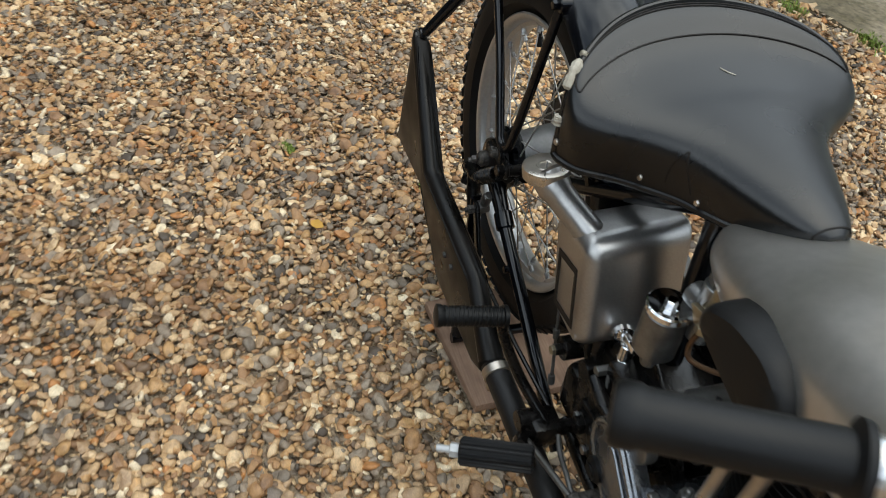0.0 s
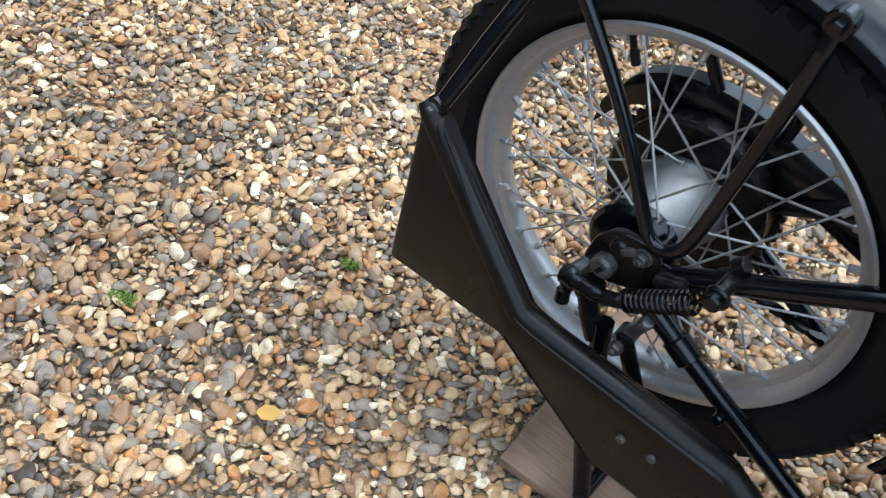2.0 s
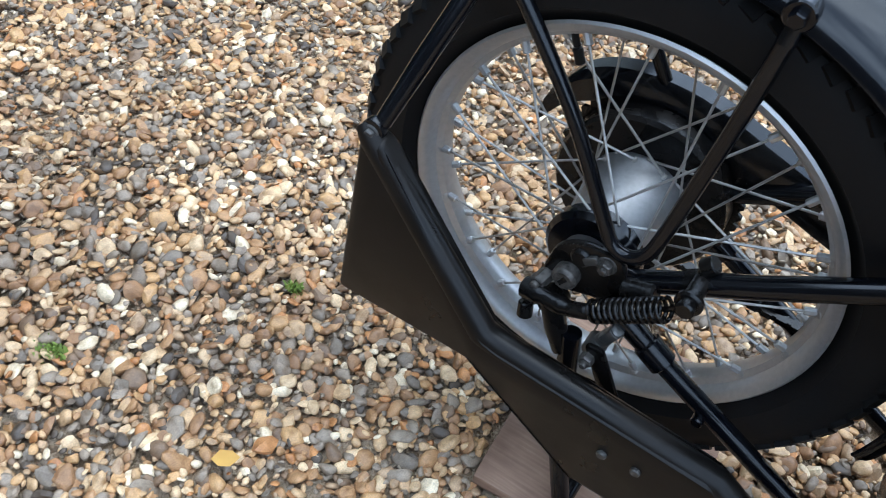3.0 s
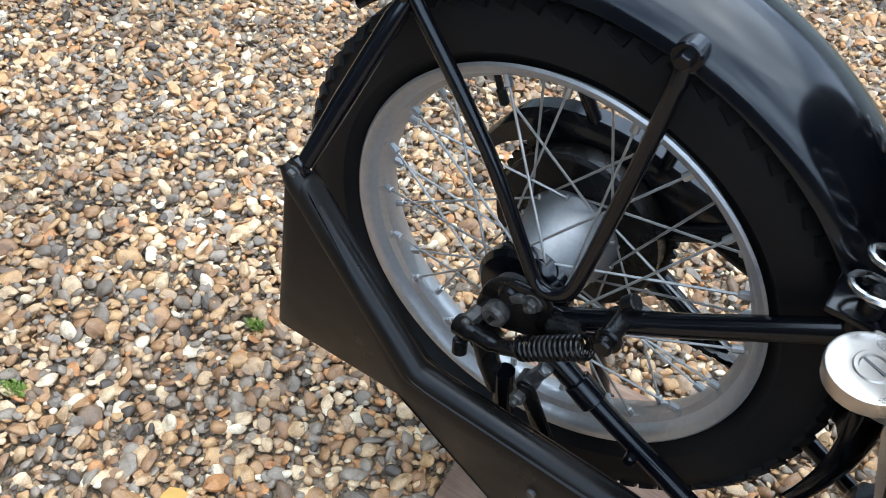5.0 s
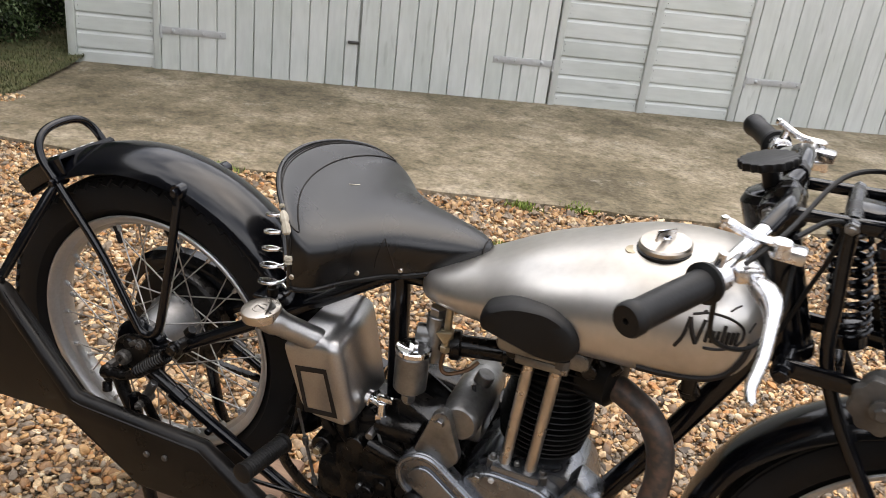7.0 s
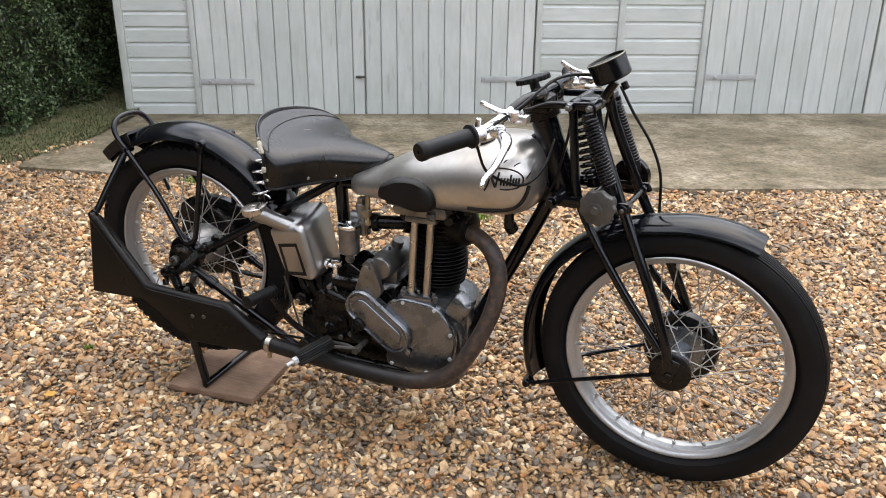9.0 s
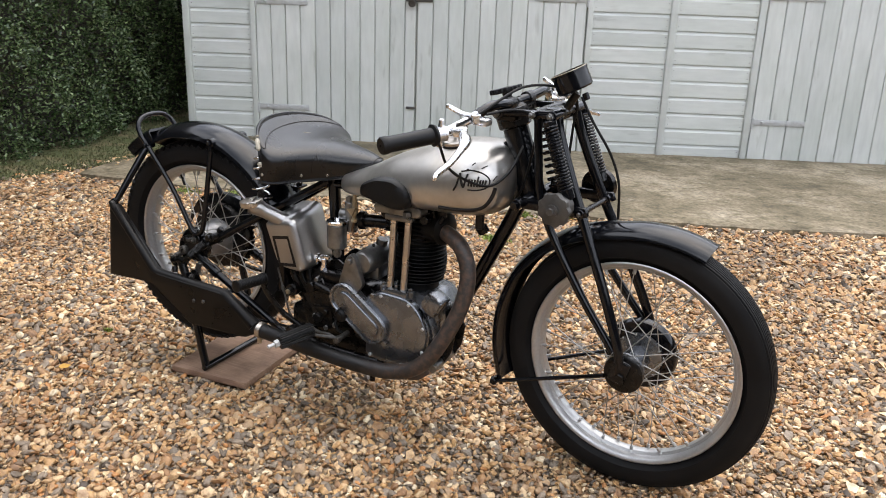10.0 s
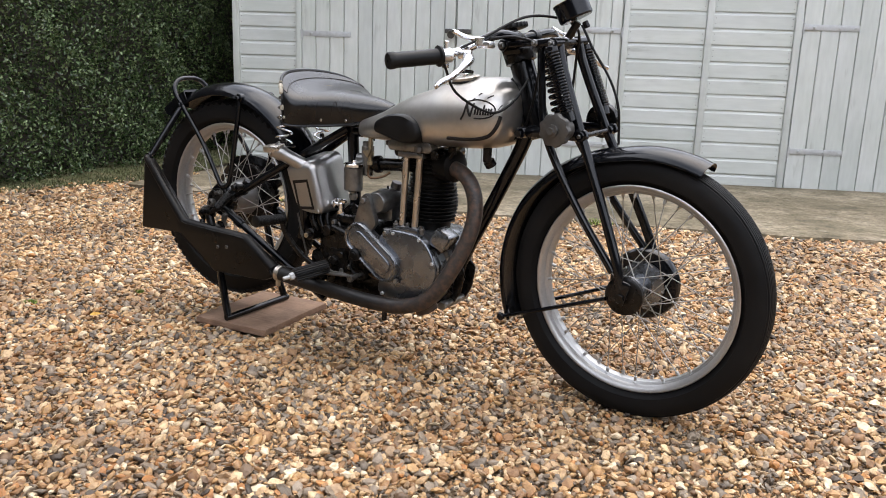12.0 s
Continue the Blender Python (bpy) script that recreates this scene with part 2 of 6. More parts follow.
def concrete():
    """Old brushed concrete: dark damp stains, pale worn patches, moss specks and grit."""
    m, nt, b = nodes_of("stained_concrete", 0.82)
    c = nt.nodes.new("ShaderNodeTexCoord")
    mp = nt.nodes.new("ShaderNodeMapping")
    mp.inputs["Rotation"].default_value = (0, 0, -0.415)
    mp.inputs["Scale"].default_value = (1.0, 1.0, 1.0)
    nt.links.new(c.outputs["Object"], mp.inputs[0])

    def noise(scale, detail, rough):
        t = nt.nodes.new("ShaderNodeTexNoise")
        t.inputs["Scale"].default_value, t.inputs["Detail"].default_value, t.inputs["Roughness"].default_value = scale, detail, rough
        nt.links.new(mp.outputs[0], t.inputs["Vector"])
        return t

    big, mid, worn_spots = noise(1.6, 9, 0.66), noise(11.0, 10, 0.7), noise(4.2, 10, 0.82)
    fine = tex(nt, "ShaderNodeTexNoise", 48, detail=8)
    tone = ramp(nt, big.outputs[0], [(0.37, (0.104, 0.084, 0.052)), (0.46, (0.162, 0.132, 0.086)), (0.54, (0.222, 0.182, 0.126)), (0.64, (0.31, 0.26, 0.195))])
    moss = ramp(nt, mid.outputs[0], [(0.36, (0.58, 0.58, 0.46)), (0.48, (0.96, 0.95, 0.91)), (0.62, (1.22, 1.20, 1.16))])
    pale = ramp(nt, worn_spots.outputs[0], [(0.57, (0, 0, 0)), (0.70, (0.55,) * 3)])
    grit = ramp(nt, fine.outputs[0], [(0.30, (0.62,) * 3), (0.5, (0.99,) * 3), (0.7, (1.30,) * 3)])
    k = mix(nt, "MULTIPLY", tone.outputs[0], moss.outputs[0])
    k = mix(nt, "MIX", k, (0.46, 0.42, 0.35), pale.outputs[0])
    nt.links.new(mix(nt, "MULTIPLY", k, grit.outputs[0]), b.inputs["Base Color"])
    bump(nt, b, fine.outputs[0], 0.6, 0.004)
    return m


def leafy(name, dark, mid, light, rough=0.45):
    m, nt, b = nodes_of(name, rough)
    geo = nt.nodes.new("ShaderNodeNewGeometry")
    tone = ramp(nt, geo.outputs["Random Per Island"], [(0.0, dark), (0.5, mid), (0.93, light), (1.0, tuple(min(1, 1.6 * v) for v in light))])
    vein = tex(nt, "ShaderNodeTexNoise", 60)
    shade = ramp(nt, vein.outputs[0], [(0.3, (0.75,) * 3), (0.7, (1.15,) * 3)])
    nt.links.new(mix(nt, "MULTIPLY", tone.outputs[0], shade.outputs[0]), b.inputs["Base Color"])
    return m


def plywood():
    m, nt, b = nodes_of("weathered_plywood", 0.8)
    c = nt.nodes.new("ShaderNodeTexCoord")
    mp = nt.nodes.new("ShaderNodeMapping")
    mp.inputs["Scale"].default_value = (9, 150, 100)
    grain = nt.nodes.new("ShaderNodeTexNoise")
    grain.inputs["Scale"].default_value, grain.inputs["Detail"].default_value = 1.6, 6
    nt.links.new(c.outputs["Object"], mp.inputs[0])
    nt.links.new(mp.outputs[0], grain.inputs["Vector"])
    stain = tex(nt, "ShaderNodeTexNoise", 11, detail=6)
    tone = ramp(nt, grain.outputs[0], [(0.3, (0.235, 0.140, 0.092)), (0.55, (0.285, 0.175, 0.115)), (0.75, (0.335, 0.220, 0.150))])
    dirt = ramp(nt, stain.outputs[0], [(0.35, (0.62, 0.58, 0.56)), (0.6, (1.0, 1.0, 1.0))])
    nt.links.new(mix(nt, "MULTIPLY", tone.outputs[0], dirt.outputs[0]), b.inputs["Base Color"])
    bump(nt, b, grain.outputs[0], 0.4, 0.002)
    return m


PLYWOOD = plywood()
LEATHER, STONE, SOIL, CONCRETE = leather(), stone(), soil(), concrete()
TIMBER, LAPPED = timber("grey_green_painted_planks", (5.0, 5.0, 0.9)), timber("grey_green_painted_boards", (0.9, 5.0, 5.0))
HEDGE = leafy("hedge_leaves", (0.022, 0.040, 0.016), (0.058, 0.100, 0.037), (0.165, 0.225, 0.105), 0.25)
# Twig brown kept dark: the shade deep in a hedge is in it.
SHADED_TWIG = worn("shaded_hedge_twigs", (0.035, 0.03, 0.022), 0.85, 0.0, (0.015, 0.018, 0.01), 0.7, 8)
GRASS = leafy("grass_blades", (0.09, 0.13, 0.02), (0.17, 0.24, 0.035), (0.24, 0.30, 0.06), 0.6)
DULL_GRASS = leafy("verge_blades", (0.045, 0.05, 0.018), (0.075, 0.085, 0.028), (0.12, 0.115, 0.05), 0.7)
TURF = worn("mossy_turf", (0.085, 0.098, 0.034), 0.9, 0.0, (0.19, 0.14, 0.08), 0.8, 7, 120, 0.8)
LEAFY = worn("yellow_leaf", (0.55, 0.30, 0.05), 0.6, 0.0, (0.35, 0.16, 0.03), 0.6, 40)


# ---- shapes: each gives (points, faces) ----
def join(*geos):
    v, f = [], []
    for gv, gf in geos:
        n = len(v)
        v += [tuple(p) for p in gv]
        f += [tuple(i + n for i in q) for q in gf]
    return v, f


def moved(geo, m):
    return [tuple(m @ Vector(p)) for p in geo[0]], geo[1]


def mirrored(geo):
    return [(x, -y, z) for x, y, z in geo[0]], [tuple(reversed(q)) for q in geo[1]]


def smooth_path(pts, steps=6, closed=False):
    p = [Vector(q) for q in pts]
    out, n = [], len(p)
    for i in range(n if closed else n - 1):
        a, b = p[i], p[(i + 1) % n]
        z = p[i - 1] if closed or i else 2 * a - b
        c = p[(i + 2) % n] if closed or i + 2 < n else 2 * b - a
        for k in range(steps):
            t = k / steps
            out.append(0.5 * (2 * a + (b - z) * t + (2 * z - 5 * a + 4 * b - c) * t * t + (3 * a - z - 3 * b + c) * t ** 3))
    return out if closed else out + [p[-1]]


def tube(pts, r, n=10, closed=False, caps=True):
    """A round bar along points; r is one radius or one for each point."""
    p = [Vector(q) for q in pts]
    rs = list(r) if hasattr(r, "__len__") else [r] * len(p)
    k = len(p)
    ways = []
    for i in range(k):
        a = p[(i - 1) % k] if closed or i else p[0]
        b = p[(i + 1) % k] if closed or i < k - 1 else p[-1]
        ways.append((b - a).normalized())
    side = ways[0].orthogonal().normalized()
    v, f = [], []
    for i in range(k):
        side = (side - ways[i] * side.dot(ways[i])).normalized()
        up = ways[i].cross(side)
        v += [tuple(p[i] + rs[i] * (math.cos(2 * math.pi * j / n) * side + math.sin(2 * math.pi * j / n) * up)) for j in range(n)]
    for i in range(k if closed else k - 1):
        o = ((i + 1) % k) * n
        f += [(i * n + j, i * n + (j + 1) % n, o + (j + 1) % n, o + j) for j in range(n)]
    if caps and not closed:
        f += [tuple(reversed(range(n))), tuple(range((k - 1) * n, k * n))]
    return v, f


def lathe(profile, centre, axis, n=24, ring=False):
    """Turns (radius, height) pairs about an axis through centre. ring: the profile closes on itself."""
    a = Vector(axis).normalized()
    s = a.orthogonal().normalized()
    u = a.cross(s)
    c = Vector(centre)
    v, f, k = [], [], len(profile)
    for r, h in profile:
        v += [tuple(c + a * h + r * (math.cos(2 * math.pi * j / n) * s + math.sin(2 * math.pi * j / n) * u)) for j in range(n)]
    for i in range(k if ring else k - 1):
        o = ((i + 1) % k) * n
        f += [(i * n + j, i * n + (j + 1) % n, o + (j + 1) % n, o + j) for j in range(n)]
    if not ring:
        f += [tuple(reversed(range(n))), tuple(range((k - 1) * n, k * n))]
    return v, f


def rod(a, b, r, n=14, bevel=0.0015, r2=None):
    a, b = Vector(a), Vector(b)
    h = (b - a).length
    q = r if r2 is None else r2
    e = min(bevel, h / 3, r / 2, q / 2)
    return lathe([(r - e, 0), (r, e), (q, h - e), (q - e, h)], a, b - a, n)


def hexnut(a, b, r):
    return rod(a, b, r, 6, 0.0012)


def bm_geo(bm):
    bm.verts.ensure_lookup_table()
    bm.verts.index_update()
    g = [tuple(v.co) for v in bm.verts], [tuple(v.index for v in q.verts) for q in bm.faces]
    bm.free()
    return g


def box(centre, size, bevel=0.004, turn=(0, 0, 0), seg=2):
    bm = bmesh.new()
    bmesh.ops.create_cube(bm, size=1)
    bmesh.ops.scale(bm, vec=size, verts=bm.verts)
    if bevel:
        bmesh.ops.bevel(bm, geom=bm.edges[:], offset=min(bevel, min(size) * 0.45), segments=seg, profile=0.5, affect="EDGES")
    bmesh.ops.transform(bm, matrix=pose(*centre, *turn), verts=bm.verts)
    return bm_geo(bm)


def prism(outline, y0, y1, bevel=0.003, seg=2):
    """An outline in x and z, thick from y0 to y1."""
    bm = bmesh.new()
    low = [bm.verts.new((x, y0, z)) for x, z in outline]
    face = bm.faces.new(low)
    made = bmesh.ops.extrude_face_region(bm, geom=[face])
    bmesh.ops.translate(bm, vec=(0, y1 - y0, 0), verts=[q for q in made["geom"] if isinstance(q, bmesh.types.BMVert)])
    bmesh.ops.recalc_face_normals(bm, faces=bm.faces)
    if bevel:
        bmesh.ops.bevel(bm, geom=bm.edges[:], offset=bevel, segments=seg, profile=0.5, affect="EDGES")
    return bm_geo(bm)


def loft(rings, caps=True, closed=True):
    n = len(rings[0])
    v = [tuple(p) for q in rings for p in q]
    f = []
    for i in range(len(rings) - 1):
        for j in range(n if closed else n - 1):
            f.append((i * n + j, i * n + (j + 1) % n, (i + 1) * n + (j + 1) % n, (i + 1) * n + j))
    if caps:
        f += [tuple(reversed(range(n))), tuple(range((len(rings) - 1) * n, len(rings) * n))]
    return v, f


def helix(a, b, r, wire, turns, n=8, r2=None):
    a, b = Vector(a), Vector(b)
    w = (b - a).normalized()
    s = w.orthogonal().normalized()
    u = w.cross(s)
    k = int(turns * 14)
    q = r if r2 is None else r2
    return tube([a + (b - a) * i / k + (r + (q - r) * i / k) * (math.cos(2 * math.pi * i / 14) * s + math.sin(2 * math.pi * i / 14) * u) for i in range(k + 1)], wire, n)


def rounded(pts, r, k=5):
    """An outline with its corners rounded."""
    out, n = [], len(pts)
    for i in range(n):
        a, b, c = (Vector(pts[j % n]) for j in (i - 1, i, i + 1))
        d = min(r, (a - b).length / 2.2, (c - b).length / 2.2)
        p, q = b + (a - b).normalized() * d, b + (c - b).normalized() * d
        for j in range(k + 1):
            t = j / k
            out.append(tuple((1 - t) ** 2 * p + 2 * t * (1 - t) * b + t * t * q))
    return out


def part(name, geo, material, parent=None, label="", crease=38):
    me = bpy.data.meshes.new(name)
    me.from_pydata(geo[0], [], geo[1])
    me.materials.append(material)
    me.polygons.foreach_set("use_smooth", [True] * len(me.polygons))
    me.set_sharp_from_angle(angle=radians(crease))
    me.update()
    ob = new(name, me)
    if parent is not None:
        ob.parent = parent
    if label:
        tagged(ob, label)
    return ob


def thing(name, label, category, group="", kind="", at=(0, 0, 0)):
    ob = new(name)
    ob.location, ob.empty_display_size = at, 0.1
    return tagged(ob, label, category, group, kind)


def both(name, geo, material, parent, label=""):
    """The same part on either side of the machine."""
    return part(name, geo, material, parent, label), part(name, mirrored(geo), material, parent, label)


# ---- ground ----
def sheet(name, rings, material, label, kind="structure", z=0.0, depth=0.0):
    pts = [(x, y, z) for x, y in rings]
    n = len(pts)
    faces = [tuple(range(n))]
    if depth:
        pts += [(x, y, z - depth) for x, y in rings]
        faces += [(i, i + n, (i + 1) % n + n, (i + 1) % n) for i in range(n)]
    ob = part(name, (pts, faces), material)
    return tagged(ob, label, "ground", kind=kind)


sheet("ground", [(-90, -90), (90, -90), (90, 90), (-90, 90)], SOIL, "bare ground that reaches out all round", z=-0.12)

WALL_ANGLE = math.atan(0.441)
WALL = Matrix.Translation((0, 4.234, -0.05)) @ Matrix.Rotation(WALL_ANGLE, 4, "Z")

EDGE = [(-2.36, 1.47), (-1.62, 1.60), (-0.8, 1.86), (0.0, 2.12), (0.7, 2.34), (1.45, 2.60), (1.95, 2.83), (3.0, 3.27), (5.5, 4.3)]


def slab():
    """The concrete apron: its front edge meets the gravel, its back slopes down to the building."""
    rng = random.Random(4)
    fine = []
    for (a, b), (c, d) in zip(EDGE, EDGE[1:]):
        for k in range(12):
            t = k / 12
            fine.append((a + (c - a) * t, b + (d - b) * t + rng.uniform(-0.012, 0.012)))
    fine.append(EDGE[-1])
    rows = [[(x, y, 0.006) for x, y in fine], [(x, y + 0.02, 0.012) for x, y in fine]]
    for s in (0.15, 0.45, 0.75, 1.0):
        row = []
        for x, y in fine:
            wx = x - (0.50 if x < 0 else 0.5 * max(0, 1 - x / 3)) * (1 if x < -1.5 else 0.6)
            wy = 4.234 + 0.441 * wx + 0.25
            row.append((x + (wx - x) * s, y + (wy - y) * s, 0.012 - 0.062 * s))
        rows.append(row)
    back = [(x, y, -0.2) for x, y, z in rows[0]]
    return loft([back] + rows, caps=False, closed=False)


tagged(part("apron", slab(), CONCRETE), "stained worn concrete apron before the timber doors", "pavement", kind="structure")


# ---- gravel ----
sheet("gravel_bed", [(-3.4, -9), (12, -9), (12, 6.9), (5.5, 4.33), (1.95, 2.86), (0.0, 2.15), (-1.62, 1.63), (-2.3, 1.5), (-3.4, 1.5)], SOIL, "packed brown bed below the gravel", z=-0.020)


def pebble(rounds):
    """A ball of triangles as (points, triangles): 6 points at no rounds, 12 at one, 42 at two."""
    bm = bmesh.new()
    if rounds:
        bmesh.ops.create_icosphere(bm, subdivisions=rounds, radius=1.0)
    else:
        tips = [bm.verts.new(p) for p in ((1, 0, 0), (0, 1, 0), (-1, 0, 0), (0, -1, 0), (0.1, 0.1, 1), (0, 0, -1))]
        for i in range(4):
            bm.faces.new((tips[i], tips[(i + 1) % 4], tips[4]))
            bm.faces.new((tips[(i + 1) % 4], tips[i], tips[5]))
    bm.verts.ensure_lookup_table()
    bm.verts.index_update()
    pts = np.array([tuple(v.co) for v in bm.verts])
    tri = np.array([[v.index for v in q.verts] for q in bm.faces])
    bm.free()
    return pts, tri


def stones(name, p, size, rounds, rng):
    """Loose stones at the given spots, broken flat on some sides."""
    ball, tri = pebble(rounds)
    n, k = len(p), len(ball)
    grade = np.exp(rng.normal(-0.06, 0.40, n)).clip(0.42, 2.1)
    r = size * 0.56 * grade
    shape = np.stack([rng.uniform(0.9, 1.5, n), rng.uniform(0.72, 1.1, n), rng.uniform(0.42, 0.8, n)], 1) * r[:, None]
    if rounds > 1:
        v = np.repeat(ball[None], n, 0)
        for _ in range(7):
            cut = rng.normal(0, 1, (n, 3))
            cut /= np.linalg.norm(cut, axis=1, keepdims=True)
            limit = rng.uniform(0.50, 0.88, n)
            over = np.einsum("nkc,nc->nk", v, cut) - limit[:, None]
            v = v - np.clip(over, 0, None)[..., None] * cut[:, None] * 0.92
        v = v * (1 + rng.uniform(-0.05, 0.05, (n, k, 1))) * 1.12
    else:
        v = ball[None] * (1 + rng.uniform(-0.26, 0.24, (n, k, 1)))
    v = v * shape[:, None]
    tip, turn = rng.normal(0, 0.34, (n, 2)), rng.uniform(0, 2 * np.pi, n)
    z = v[..., 2] + v[..., 0] * tip[:, :1] + v[..., 1] * tip[:, 1:]
    c, s = np.cos(turn)[:, None], np.sin(turn)[:, None]
    x, y = v[..., 0] * c - v[..., 1] * s, v[..., 0] * s + v[..., 1] * c
    swell = 0.006 * np.sin(p[:, 0] * 2.3 + 1) * np.sin(p[:, 1] * 2.9)
    lift = -0.009 + swell + rng.uniform(-0.007, 0.006, n) + 0.15 * shape[:, 2]
    v = np.stack([x + p[:, :1], y + p[:, 1:], z + lift[:, None]], -1).reshape(-1, 3)
    f = (tri[None] + k * np.arange(n)[:, None, None]).reshape(-1, 3)
    me = bpy.data.meshes.new(name)
    me.vertices.add(len(v))
    me.vertices.foreach_set("co", v.astype(np.float32).ravel())
    me.loops.add(f.size)
    me.loops.foreach_set("vertex_index", f.astype(np.int32).ravel())
    me.polygons.add(len(f))
    me.polygons.foreach_set("loop_start", np.arange(0, f.size, 3, dtype=np.int32))
    me.polygons.foreach_set("use_smooth", np.repeat(rng.random(n) > (0.25 if rounds > 1 else 0.72), len(tri)))
    me.update(calc_edges=True)
    me.materials.append(STONE)
    return tagged(new(name, me), "loose cream, tan, orange and grey flint gravel", "gravel", kind="stuff")


def gravel_stones():
    rng = np.random.default_rng(7)

    def field(x0, x1, y0, y1, step):
        gx, gy = np.meshgrid(np.arange(x0, x1, step), np.arange(y0, y1, step))
        p = np.stack([gx.ravel(), gy.ravel()], 1)
        return p + rng.uniform(-0.55, 0.55, p.shape) * step

    def within(p, x0, x1, y0, y1):
        return (p[:, 0] > x0) & (p[:, 0] < x1) & (p[:, 1] > y0) & (p[:, 1] < y1)

    def kept(p):
        ex, ey = np.array(EDGE).T
        edge = np.interp(p[:, 0], ex, ey, left=9) + rng.normal(0, 0.025, len(p))
        grass = np.interp(p[:, 1], [-2, 1.0, 1.5, 2.2], [-2.75, -2.70, -2.62, -2.45]) + rng.normal(0, 0.06, len(p))
        keep = (p[:, 1] < edge) & (p[:, 0] > grass) & ~((p[:, 0] < -2.36) & (p[:, 1] > 2.1))
        keep &= ~within(p, -0.045, 0.235, -0.165, 0.19)
        return keep & ((p[:, 0] < 3.2) | (p[:, 1] > 0.2))

    by_bike, near = (-0.95, 0.50, -0.78, 0.36), (-1.9, 1.95, -1.2, 1.6)
    fine = field(*by_bike, 0.0116)
    mid = field(*near, 0.0124)
    far = field(-3.4, 4.6, -1.9, 4.2, 0.0165)
    fine = fine[kept(fine)]
    mid = mid[kept(mid) & ~within(mid, *by_bike)]
    far = far[kept(far) & ~within(far, *near)]
    stones("gravel", fine, np.full(len(fine), 0.0127), 2, rng)
    stones("gravel", mid, np.full(len(mid), 0.0137), 1, rng)
    stones("gravel", far, np.full(len(far), 0.0200), 0, rng)


gravel_stones()


# ---- garage ----
def board_geo(w, h, kind):
    """kind: a lapped board lying along x, or an upright plank with chamfered edges."""
    if kind == "lap":
        o = [(0, 0.0), (-0.015, 0.0), (-0.017, 0.002), (-0.017, h - 0.030), (-0.014, h - 0.027), (-0.006, h - 0.012), (-0.005, h), (0, h)]
        return loft([[(x, y, z) for y, z in o] for x in (0, w)])
    e = 0.006
    o = [(0, 0), (0, -0.020 + e), (e * 0.6, -0.020), (w - e * 0.6, -0.020), (w, -0.020 + e), (w, 0)]
    return loft([[(x, y, z) for x, y in o] for z in (0, h)])


def strap_hinge(parent, u, z, length, way):
    g = join(box((u + way * length / 2, -0.028, z), (length, 0.005, 0.042), 0.002), box((u - way * 0.025, -0.027, z - 0.015), (0.040, 0.010, 0.14), 0.003),
             rod((u, -0.03, z - 0.05), (u, -0.03, z + 0.03), 0.009), *[rod((u + way * d, -0.03, z), (u + way * d, -0.041, z), 0.006) for d in (0.25, 0.36)],
             lathe([(0.013, 0.0), (0.012, 0.005), (0.008, 0.009), (0.002, 0.0105)], (u + way * 0.075, -0.030, z), (0, -1, 0), 18))
    return part("strap_hinge", g, STEEL, parent, "galvanised steel strap hinge")


